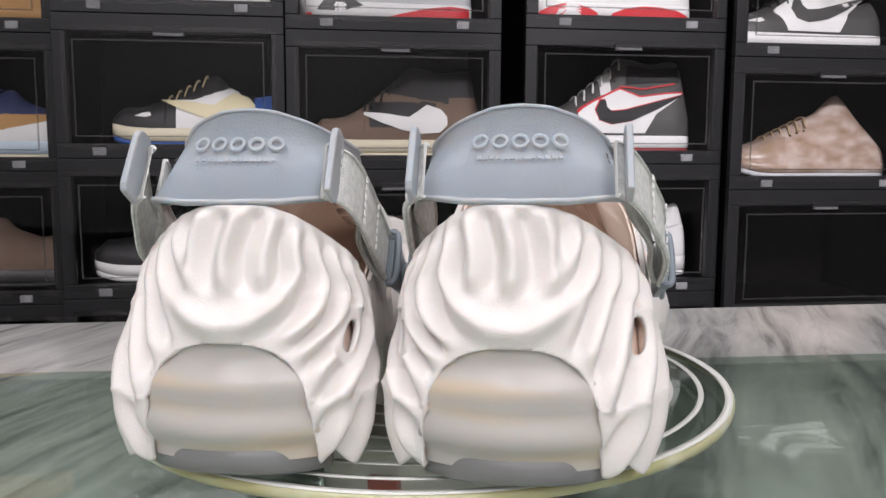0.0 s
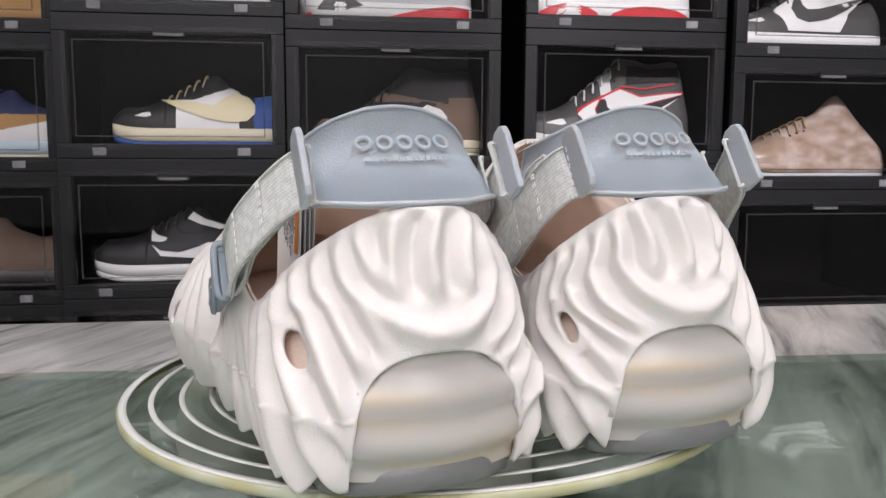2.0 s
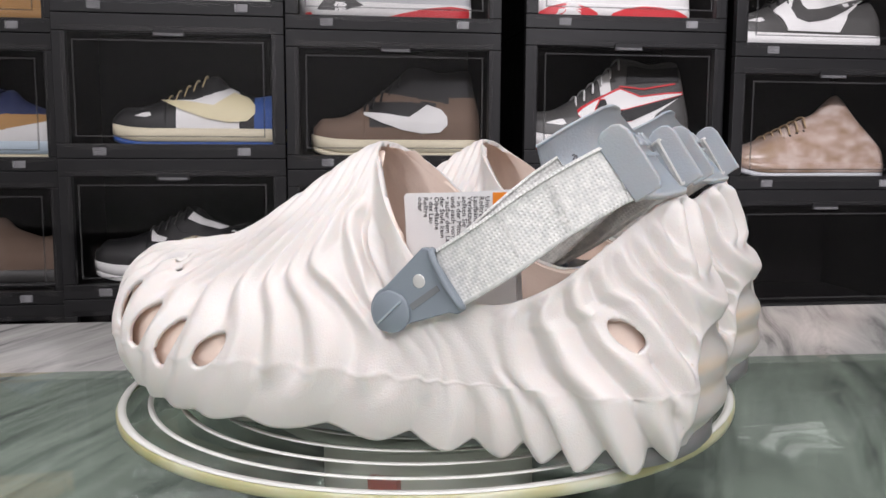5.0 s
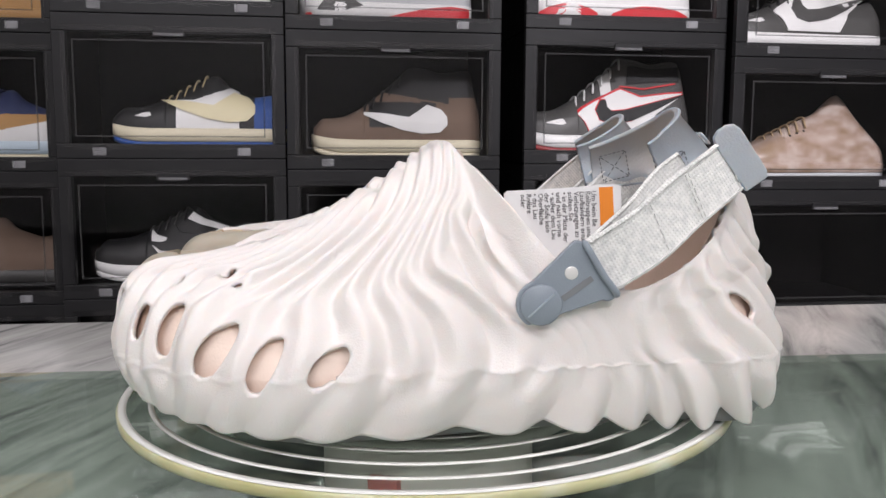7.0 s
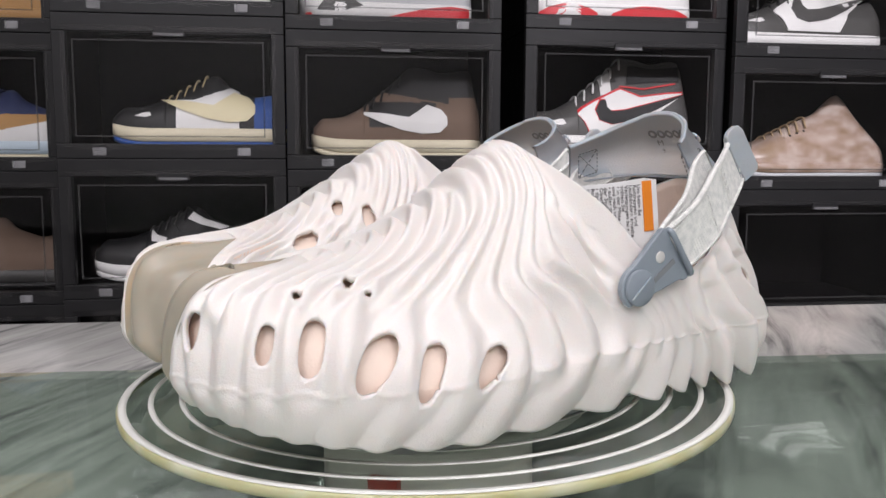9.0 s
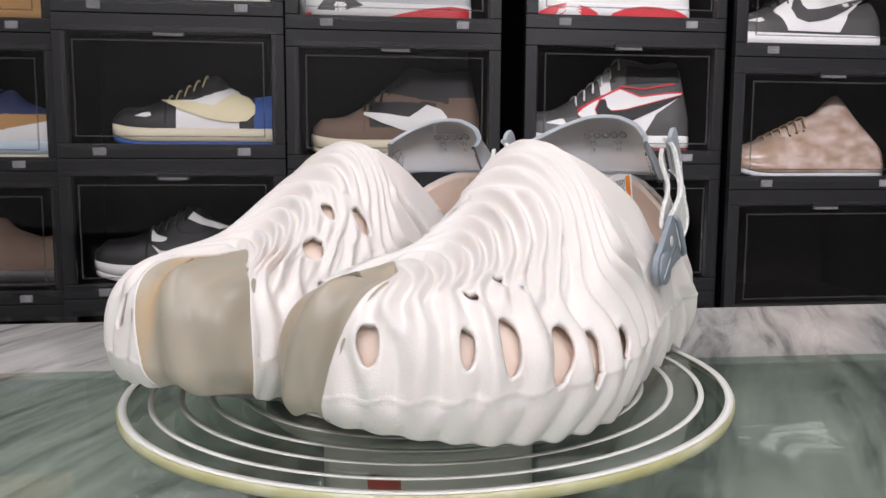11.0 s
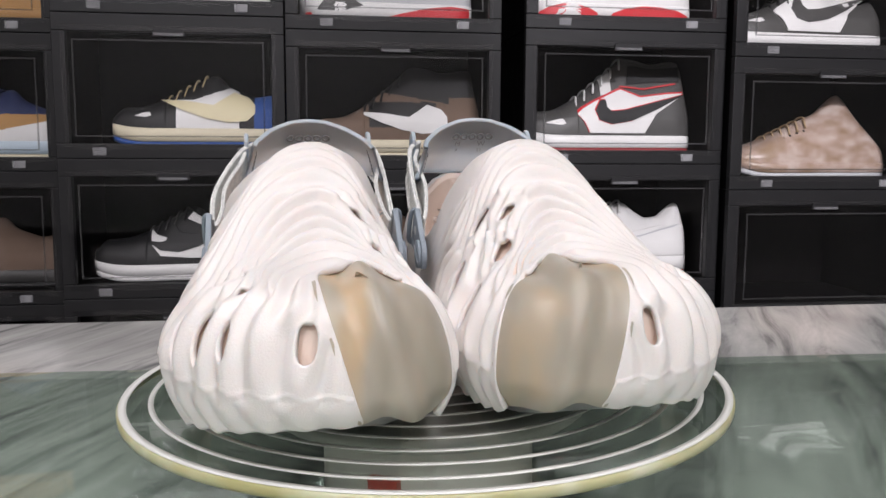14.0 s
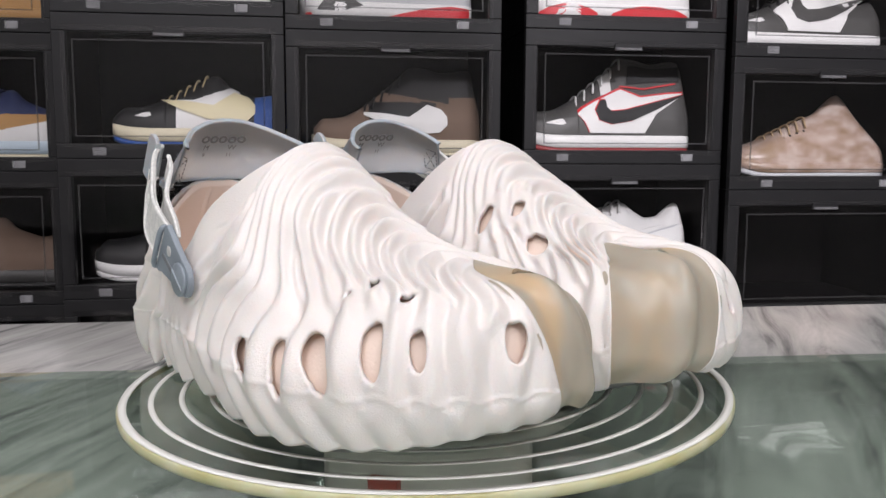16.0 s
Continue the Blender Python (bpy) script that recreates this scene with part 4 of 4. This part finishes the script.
def booklet():
    """Safety leaflet stuck in a clog: a white card with an orange corner and text, over a folded sheet."""
    th = empty("leaflet")
    tagged(th, "folded white safety leaflet with orange stripe, tucked in a clog", "leaflet")
    for k in range(4):
        part("page", box_bm(-0.022, 0.022, -0.0385, 0.022, -0.0003 - 0.0009 * k, -0.0009 * k), M["paper"], th, smooth=False).matrix_local = pose(0, 0, 0, 0, 2.0 * k, 0.8 * k)
    lying = part("loose_page", box_bm(-0.026, 0.030, -0.020, 0.020, -0.0002, 0.0002), M["paper"], th, "loose printed page lying in the clog", smooth=False)
    lying.matrix_local = pose(0.014, -0.0335, -0.026, 96, 6, -8)
    for k in range(7):
        part("print_bar", box_bm(-0.020, 0.022 - 0.004 * (k % 3), -0.0005, 0.0005, -0.00045, 0.00045), M["print"], lying, smooth=False).matrix_local = pose(0, -0.014 + 0.0042 * k, 0)
    part("orange_stripe", box_bm(0.0135, 0.0188, 0.000, 0.0217, 0.0002, 0.0004), M["orange"], th, smooth=False)
    body = "Um beim Be\nRolltreppen und\nLaufbändern ernstha\nVerletzungen zu v\nsollten Sie\n• in der Mitte der\nund nach vorne\n• außer dem Lau\nder Stufe kein\nOberfläche\n• das Lau\nRolltre\noder"
    words("text", body, 0.0027, M["ink"], th, pose(0.0105, 0.0205, 0.0003, 0, 0, -90), 0.00005, space=0.84)
    return th


# ---------------------------------------------------------------- sneakers in display boxes
def sneaker(spec, m):
    """A sneaker seen from its side: x along the length (toe at -x), y deep, z up."""
    th = empty("sneaker", m)
    tagged(th, spec["label"], "sneaker", "sneakers in display boxes")
    L, W = spec.get("len", 0.285), 0.105
    prof = spec["top"]                       # (x fraction, z) of the upper's ridge line
    outline = [(-0.5, 0.0), (-0.485, 0.30), (-0.42, 0.43), (-0.28, 0.50), (-0.10, 0.46), (0.10, 0.40), (0.28, 0.38), (0.42, 0.36), (0.485, 0.25), (0.5, 0.0)]
    half = catmull(outline, 60)
    sole_h = spec.get("sole", 0.030)

    def ring(z, inset, toe=0.0):
        up = [(x * (L - 2 * inset), yy * (W - 2 * inset)) for x, yy in half]
        lo = [(x * (L - 2 * inset), -yy * (W - 2 * inset)) for x, yy in half[::-1][1:-1]]
        return [(x, y, z + toe * max(0, (-x / L - 0.30) / 0.2) ** 2) for x, y in up + lo]

    def stack(name, rows, material, lab=""):
        bm = bmesh.new()
        R = [[bm.verts.new(p) for p in r] for r in rows]
        n = len(R[0])
        for a, b in zip(R, R[1:]):
            for i in range(n):
                bm.faces.new((a[i], a[(i + 1) % n], b[(i + 1) % n], b[i]))
        bm.faces.new(R[0][::-1])
        bm.faces.new(R[-1])
        bmesh.ops.recalc_face_normals(bm, faces=bm.faces)
        return part(name, bm, material, th, lab)
    ts = spec.get("spring", 0.012)
    stack("outsole", [ring(0.0, 0.003, ts), ring(0.001, 0.001, ts), ring(0.008, 0.001, ts), ring(0.0085, 0.003, ts)], spec["out"])
    stack("midsole", [ring(0.0088, 0.003, ts), ring(0.010, 0.0, ts), ring(sole_h - 0.002, 0.0, ts * 0.8), ring(sole_h, 0.003, ts * 0.8)], spec["mid"])
    # upper: superelliptic sections along the length
    nx, na = 250, 104
    P = np.array(prof)
    tx = np.linspace(-0.485, 0.487, nx)
    tz = np.interp(tx, P[:, 0], P[:, 1])
    tz = np.convolve(np.pad(tz, 5, "edge"), np.ones(11) / 11, "valid")
    hw = np.interp(tx, half[:, 0], half[:, 1]) * (W - 0.008)
    bm = bmesh.new()
    rows = []
    lift = ts * 0.8 * np.maximum(0, (-tx - 0.30) / 0.2) ** 2
    for i in range(nx):
        row = []
        for k in range(na + 1):
            a = math.pi * k / na
            n = 2.6 if tx[i] < -0.2 else 2.0
            c, s = math.cos(a), math.sin(a)
            zz = sole_h - 0.002 + lift[i] + (tz[i] - sole_h) * abs(s) ** (2 / n)
            narrow = 1 - 0.35 * (max(0, zz - 0.06) / 0.07)
            row.append(bm.verts.new((tx[i] * L, -hw[i] * math.copysign(abs(c) ** (2 / n), c) * narrow, zz)))
        rows.append(row)
    split = spec.get("split", [])
    mats = [spec["upper"]] + [c for _, c in split]
    for i in range(nx - 1):
        for k in range(na):
            f = bm.faces.new((rows[i][k], rows[i + 1][k], rows[i + 1][k + 1], rows[i][k + 1]))
            c = f.calc_center_median()
            fx, fz = c.x / L, c.z
            for q, (test, _) in enumerate(split):
                if test(fx, fz):
                    f.material_index = q + 1
    bm.faces.new(rows[0])
    bm.faces.new(rows[-1][::-1])
    bmesh.ops.recalc_face_normals(bm, faces=bm.faces)
    part("upper", bm, mats, th)
    # curved side mark, laid on the flank
    def flank(x, z):
        k = np.interp(x / L, tx, hw)
        top = np.interp(x / L, tx, tz)
        s = min(0.999, max(0.0, (z - sole_h) / max(1e-4, top - sole_h)))
        return -k * math.sqrt(max(0, 1 - s ** 2)) * (1 - 0.35 * (max(0, z - 0.06) / 0.07))
    for nm, poly, matl, off in spec.get("marks", []):
        bm = bmesh.new()
        bm.faces.new([bm.verts.new((x * L, 0, z)) for x, z in poly])
        bmesh.ops.triangulate(bm, faces=bm.faces[:])
        bmesh.ops.subdivide_edges(bm, edges=bm.edges[:], cuts=5, use_grid_fill=True)
        for v in bm.verts:
            v.co.y = flank(v.co.x, v.co.z) - off
        low = bmesh.ops.extrude_face_region(bm, geom=bm.faces[:])
        for v in low["geom"]:
            if isinstance(v, bmesh.types.BMVert):
                v.co.y += off + 0.001
        bmesh.ops.recalc_face_normals(bm, faces=bm.faces)
        part(nm, bm, matl, th, smooth=False)
    # laces across the throat
    if "lace" in spec:
        for k in range(spec.get("laces", 5)):
            fx = spec.get("lace0", -0.20) + k * 0.05
            z = np.interp(fx, tx, tz)
            part("lace", tube([(fx * L, -0.026, z - 0.014), (fx * L + 0.004, -0.012, z + 0.001), (fx * L + 0.006, 0.0, z + 0.004), (fx * L + 0.004, 0.012, z + 0.001), (fx * L, 0.026, z - 0.014)], spec.get("lace_r", 0.0019), 12, 6), spec["lace"], th)
    return th


BW, BH, BD = 0.335, 0.212, 0.25


def display_box():
    """Drop-front display box: black frame, clear front door with latch and two clips."""
    th = empty("display_box")
    tagged(th, "black plastic drop-front shoe display box with clear door", "display box", "stacked display boxes")
    w, h, d, t = BW / 2, BH, BD, 0.004
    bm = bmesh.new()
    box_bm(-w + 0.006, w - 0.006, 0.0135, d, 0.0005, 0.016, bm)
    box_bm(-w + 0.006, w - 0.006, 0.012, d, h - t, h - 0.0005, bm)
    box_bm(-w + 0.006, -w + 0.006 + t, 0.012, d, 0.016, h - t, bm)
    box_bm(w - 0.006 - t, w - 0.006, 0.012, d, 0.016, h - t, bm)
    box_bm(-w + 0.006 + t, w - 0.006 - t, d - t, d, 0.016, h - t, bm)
    # the shade inside the box is painted in by this darker tone
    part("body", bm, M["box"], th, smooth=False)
    bm = bmesh.new()
    s, tp, bt = 0.020, 0.026, 0.022
    box_bm(-w, w, 0, 0.013, h - tp, h, bm)
    box_bm(-w, w, 0, 0.013, 0, bt, bm)
    box_bm(-w, -w + s, 0, 0.013, bt, h - tp, bm)
    box_bm(w - s, w, 0, 0.013, bt, h - tp, bm)
    part("front_frame", bm, M["frame"], th, smooth=False, bevel=0.0015)
    door = part("door", box_bm(-w + 0.013, w - 0.013, -0.004, -0.0015, bt - 0.009, h - tp + 0.009), M["panel"], th, "clear plastic drop door with moulded border", smooth=False)
    door.visible_shadow = False
    bm = bmesh.new()
    ix, iz0, iz1, q = w - 0.030, bt + 0.010, h - tp - 0.012, 0.0022
    for b in ((-ix, ix, iz0, iz0 + q), (-ix, ix, iz1 - q, iz1), (-ix, -ix + q, iz0 + q, iz1 - q), (ix - q, ix, iz0 + q, iz1 - q)):
        box_bm(b[0], b[1], -0.006, -0.0042, b[2], b[3], bm)
    bd = part("door_border", bm, M["border"], door, smooth=False)
    bd.visible_shadow = False
    bm = prism([(-0.024, 0), (0.024, 0), (0.022, 0.011), (-0.022, 0.011)], 0.004, Matrix.Translation((0, -0.0022, h - tp - 0.006)) @ Matrix.Rotation(radians(90), 4, "X"))
    part("latch", bm, M["frame"], door, smooth=False, bevel=0.0012)
    part("latch_lip", box_bm(-0.021, 0.021, -0.0078, -0.0062, h - tp - 0.0055, h - tp - 0.0015), M["clip"], door, smooth=False)
    for x in (-0.105, 0.105):
        cl = part("clip", box_bm(x - 0.010, x + 0.010, -0.0055, -0.0012, 0.0045, 0.0165), M["clip"], door, smooth=False, bevel=0.0015)
        cl.visible_shadow = False
    return th


C = {k: mat(k, c, r, vary=0.06, scale=60, bump=0.12, bscale=900) for k, c, r in (
    ("white_leather", (0.78, 0.77, 0.76), 0.45), ("black_leather", (0.011, 0.011, 0.012), 0.6), ("charcoal_leather", (0.07, 0.068, 0.066), 0.5),
    ("cream_rubber", (0.74, 0.67, 0.50), 0.55), ("butter_leather", (0.76, 0.68, 0.44), 0.5), ("royal_suede", (0.03, 0.09, 0.32), 0.7),
    ("brown_suede", (0.17, 0.115, 0.085), 0.85), ("red_rubber", (0.62, 0.03, 0.04), 0.4), ("dark_red_rubber", (0.28, 0.03, 0.035), 0.45), ("tan_knit", (0.50, 0.36, 0.22), 0.8),
    ("tan_suede", (0.50, 0.28, 0.11), 0.8), ("navy_suede", (0.03, 0.045, 0.13), 0.7), ("grey_foam", (0.52, 0.53, 0.55), 0.6), ("ice_leather", (0.55, 0.66, 0.75), 0.5), ("brass", (0.55, 0.45, 0.25), 0.4))}
C["mottled_knit"] = gummy("mottled_knit", (0.33, 0.225, 0.15), (0.46, 0.34, 0.28), (0.60, 0.50, 0.45), 38, (0.8, 1.0, 1.3), 0.0)
LOW = [(-0.5, 0.034), (-0.44, 0.060), (-0.30, 0.068), (-0.20, 0.078), (-0.02, 0.108), (0.08, 0.118), (0.14, 0.098), (0.28, 0.082), (0.40, 0.088), (0.46, 0.094), (0.5, 0.060)]
HIGH = [(-0.5, 0.034), (-0.44, 0.062), (-0.30, 0.070), (-0.18, 0.088), (0.0, 0.130), (0.08, 0.152), (0.16, 0.150), (0.26, 0.142), (0.38, 0.148), (0.44, 0.146), (0.49, 0.070), (0.5, 0.05)]
MID = [(-0.5, 0.034), (-0.44, 0.060), (-0.30, 0.068), (-0.18, 0.086), (0.0, 0.122), (0.10, 0.128), (0.17, 0.112), (0.24, 0.100), (0.32, 0.102), (0.38, 0.118), (0.43, 0.128), (0.47, 0.120), (0.485, 0.090), (0.5, 0.060)]
KNIT = [(-0.5, 0.036), (-0.44, 0.050), (-0.32, 0.064), (-0.18, 0.082), (-0.05, 0.100), (0.05, 0.112), (0.14, 0.138), (0.19, 0.146), (0.23, 0.138), (0.32, 0.106), (0.42, 0.076), (0.5, 0.050)]
SWOOP = [(-0.20, 0.064), (-0.12, 0.049), (-0.02, 0.046), (0.08, 0.054), (0.20, 0.069), (0.36, 0.089), (0.20, 0.080), (0.06, 0.074), (-0.02, 0.077), (-0.05, 0.090), (-0.075, 0.077), (-0.065, 0.066), (-0.12, 0.062)]
BACKSWOOP = [(-0.24, 0.076), (-0.10, 0.058), (0.02, 0.046), (0.14, 0.040), (0.24, 0.042), (0.285, 0.054), (0.285, 0.068), (0.25, 0.080), (0.17, 0.088), (0.20, 0.074), (0.17, 0.065), (0.06, 0.067), (-0.08, 0.073)]
FLANK = [(-0.13, 0.034), (0.20, 0.034), (0.245, 0.062), (0.40, 0.092), (0.44, 0.103), (0.34, 0.101), (0.18, 0.095), (0.06, 0.108), (0.00, 0.100), (-0.10, 0.086), (-0.17, 0.074), (-0.20, 0.066), (-0.16, 0.052)]
HOOK = [(-0.06, 0.090), (-0.095, 0.072), (-0.075, 0.056), (0.0, 0.049), (0.12, 0.055), (0.28, 0.075), (0.45, 0.101), (0.24, 0.085), (0.08, 0.073), (0.0, 0.071), (-0.025, 0.078), (-0.03, 0.090)]
TOEBAR = [(-0.44, 0.052), (-0.36, 0.049), (-0.30, 0.047), (-0.27, 0.050), (-0.29, 0.058), (-0.33, 0.060), (-0.38, 0.055)]
BELLY = [(-0.12, 0.040), (0.05, 0.036), (0.22, 0.036), (0.27, 0.058), (0.16, 0.060), (0.0, 0.062), (-0.14, 0.072), (-0.18, 0.080), (-0.17, 0.058)]
W_, B_ = C["white_leather"], C["black_leather"]
KINDS = {
    "yellow": dict(label="low sneaker in black, white, butter yellow and royal blue", top=LOW, upper=B_, mid=C["cream_rubber"], out=C["royal_suede"], lace=C["brass"], laces=5, lace_r=0.0013,
                   split=[(lambda x, z: x > 0.28, C["royal_suede"]), (lambda x, z: -0.14 < x < 0.20 and z < 0.075 + 0.1 * max(0, x + 0.05), W_)], marks=[("side_mark", BACKSWOOP, C["butter_leather"], 0.003), ("toe_mark", TOEBAR, W_, 0.003)]),
    "mocha": dict(label="brown suede and black high sneaker with cream side mark", top=HIGH, upper=C["brown_suede"], mid=C["cream_rubber"], out=C["cream_rubber"], lace=B_, laces=5,
                  split=[(lambda x, z: -0.17 < x < 0.22 and z < 0.092 and z > 0.05, B_), (lambda x, z: z > 0.104 - 0.05 * x, B_), (lambda x, z: x > 0.30 and z < 0.10, C["brown_suede"])], marks=[("side_mark", BACKSWOOP, W_, 0.003)]),
    "bred": dict(label="charcoal and white high sneaker with red edging", len=0.298, top=[(x, z * 1.08) for x, z in HIGH], upper=C["charcoal_leather"], mid=W_, out=C["dark_red_rubber"], lace=W_, laces=6,
                 split=[(lambda x, z: z > 0.098 and -0.05 < x < 0.01, W_)], marks=[("panel_piping", [(x * 1.03 - 0.004, z * 1.02 + 0.001) for x, z in FLANK], C["red_rubber"], 0.0020), ("flank_panel", FLANK, W_, 0.0026), ("ankle_piping", [(0.06, 0.112), (0.20, 0.108), (0.40, 0.118), (0.40, 0.1205), (0.20, 0.1105), (0.06, 0.1145)], C["red_rubber"], 0.0026), ("ankle_panel", [(0.10, 0.117), (0.30, 0.122), (0.42, 0.122), (0.43, 0.148), (0.26, 0.144), (0.12, 0.150)], B_, 0.002), ("edge_piping", [(x * 1.02 - 0.003, z * 1.004 + (0.0012 if z > 0.07 else -0.001)) for x, z in HOOK], C["red_rubber"], 0.0031), ("side_mark", HOOK, C["black_leather"], 0.0042), ("toe_mark", TOEBAR, W_, 0.003)]),
    "panda": dict(label="black and white leather low sneaker", top=LOW, upper=W_, mid=W_, out=W_, lace=B_, laces=5,
                  split=[(lambda x, z: x > 0.20 or x < -0.33, B_), (lambda x, z: -0.3 < x < -0.12 and z > 0.055, B_)], marks=[("side_mark", SWOOP, B_, 0.003)]),
    "night": dict(label="black low sneaker with white panels and sole", top=LOW, upper=B_, mid=W_, out=W_, lace=B_, laces=5, sole=0.026,
                  marks=[("flank_panel", BELLY, W_, 0.0025), ("side_mark", SWOOP, B_, 0.004), ("collar_band", [(0.02, 0.098), (0.10, 0.088), (0.22, 0.078), (0.30, 0.074), (0.24, 0.084), (0.12, 0.096), (0.05, 0.108)], W_, 0.003)]),
    "checked": dict(label="black low sneaker with white toe, flank and sole", top=LOW, upper=C["charcoal_leather"], mid=W_, out=W_, lace=B_, laces=5, len=0.298,
                    marks=[("flank_panel", FLANK, W_, 0.0026), ("side_mark", HOOK, C["charcoal_leather"], 0.0042), ("toe_mark", TOEBAR, W_, 0.003)]),
    "white": dict(label="plain white leather sneaker", top=MID, sole=0.034, upper=W_, mid=W_, out=W_, lace=W_, laces=6, marks=[("side_mark", SWOOP, W_, 0.003), ("heel_panel", [(0.20, 0.036), (0.46, 0.036), (0.47, 0.090), (0.36, 0.086), (0.16, 0.070)], W_, 0.002), ("seam_line", [(0.02, 0.062), (0.20, 0.070), (0.42, 0.086), (0.42, 0.0885), (0.20, 0.0725), (0.02, 0.0645)], C["grey_foam"], 0.0036)]),
    "dark": dict(label="dark brown and black sneaker", top=LOW, upper=C["brown_suede"], mid=C["charcoal_leather"], out=B_, lace=B_),
    "knit": dict(label="pinkish tan knit runner with translucent sole", top=KNIT, upper=C["mottled_knit"], mid=C["mottled_knit"], out=C["grey_foam"], lace=C["tan_knit"], laces=6, lace0=-0.3, sole=0.026,
                 marks=[("eyelet", [(-0.42 + 0.045 * k + 0.006 * math.cos(q), 0.047 + 0.0042 * k + 0.0018 * math.sin(q)) for q in (0, 1, 2, 3, 4, 5)], B_, 0.001) for k in range(9)]),
    "tan": dict(label="tan and navy suede runner with white sole", top=LOW, upper=C["tan_suede"], mid=C["ice_leather"], out=C["cream_rubber"], lace=C["navy_suede"],
                split=[(lambda x, z: z > 0.074, C["navy_suede"]), (lambda x, z: z < 0.046 + 0.06 * max(0, x), W_)]),
    "runner": dict(label="grey, white and red running shoe", top=LOW, upper=C["grey_foam"], mid=W_, out=W_, lace=W_, sole=0.036,
                   split=[(lambda x, z: z > 0.07, W_)], marks=[("side_mark", SWOOP, B_, 0.003), ("sole_wedge", [(-0.02, 0.012), (0.20, 0.011), (0.47, 0.014), (0.47, 0.030), (0.36, 0.033), (0.22, 0.029), (0.08, 0.020)], C["red_rubber"], 0.004),
                                                                   ("dark_panel", [(-0.40, 0.022), (-0.26, 0.020), (-0.14, 0.030), (-0.20, 0.040), (-0.36, 0.038)], C["charcoal_leather"], 0.004), ("toe_lug", [(-0.47, 0.008), (-0.42, 0.008), (-0.43, 0.018), (-0.46, 0.018)], C["red_rubber"], 0.004)]),
    "red": dict(label="white sneaker with two red wavy sole cushions", top=LOW, upper=W_, mid=W_, out=W_, lace=W_, sole=0.034,
                marks=[("side_mark", SWOOP, W_, 0.003)] + [("sole_cushion", [(x0, 0.009), (x0 + w, 0.009), (x0 + w, 0.018), (x0 + 0.86 * w, 0.026), (x0 + 0.66 * w, 0.031), (x0 + 0.42 * w, 0.032), (x0 + 0.2 * w, 0.027), (x0 + 0.05 * w, 0.019)], C["red_rubber"], 0.004) for x0, w in ((-0.47, 0.36), (-0.04, 0.50))]),
    "gum": dict(label="tan suede sneaker with gum sole", top=LOW, upper=C["tan_suede"], mid=C["tan_suede"], out=C["brown_suede"], lace=W_),
}


def turn_pose(x, y, z, yaw, lean):
    return Matrix.Translation((x, y, z)) @ Euler((0, radians(lean), radians(yaw))).to_matrix().to_4x4()


# stacks: foot of the stack's middle box front (x, y, z), lean, then the content of boxes from the one above to those below, toe left (1) or right (-1)
YAW, LEAN = 5.0, 1.0
STACKS = [(-0.700, 0.985, 0.0706, (("gum", 0.03), ("tan", 0.045), ("dark", 0.02))),
          (-0.3442, 0.9344, 0.0863, (("panda", 0.02), ("yellow", 0.036), ("night", 0.0))),
          (-0.0099, 0.9686, 0.0642, (("runner", -0.005), ("mocha", 0.012), ("dark", 0.0))),
          (0.3619, 0.9950, 0.0668, (("red", 0.0), ("bred", 0.001), ("white", 0.010))),
          (0.6965, 0.9900, 0.0204, (("checked", -0.005), ("knit", 0.024), (None, 0)))]


def stacks():
    first = None
    for sx_, sy_, sz_, content in STACKS:
        base = turn_pose(sx_, sy_, sz_, YAW, LEAN)
        for row in (1, 0, -1, -2, -3):
            m = base @ Matrix.Translation((0, 0.0, row * (BH + 0.0006)))
            if first is None:
                first = display_box()
                first.matrix_world = m
                box = first
            else:
                box = copy_thing(first, m)
            if row >= -1:
                kind, dx = content[1 - row]
                if kind:
                    sneaker(KINDS[kind], m @ pose(dx, 0.110, 0.0162))
        low = base @ Vector((0, 0.12, -3 * (BH + 0.0006)))
        pl = part("stack_plinth", box_bm(-0.15, 0.15, -0.11, 0.11, 0, low.z - FLOOR - 0.003), M["box"], smooth=False, bevel=0.004)
        pl.matrix_world = pose(low.x, low.y, FLOOR, 0, 0, YAW)
        tagged(pl, "black plinth under a stack of boxes", "plinth", "plinths under the stacks")


room()
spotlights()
table()
PLATTER = turntable()
CLOG_A = clog(True, "bone white ribbed foam clog with grey strap, holding a leaflet")
CLOG_B = clog(False, "bone white ribbed foam clog with grey heel strap, empty")
LEAFLET = booklet()
stacks()

REST = [(PLATTER, pose(0, 0, -0.0045)), (CLOG_A, pose(-0.051, 0, 0.0004)), (CLOG_B, pose(0.053, 0, 0.0004)),
        (LEAFLET, Matrix.Translation((-0.0745, -0.0535, 0.0715)) @ Matrix(((0, 0, -1), (-1, 0, 0), (0, 1, 0))).to_4x4() @ pose(0, 0, 0, -4, 0, 2))]


def motions():
    """The platter and all that stands on it turn together at a steady pace."""
    for thing, rest in REST:
        walk(thing, [(k * 0.5, pose(0, 0, 0, 0, 0, turn(k * 0.5)) @ rest) for k in range(33)])


motions()
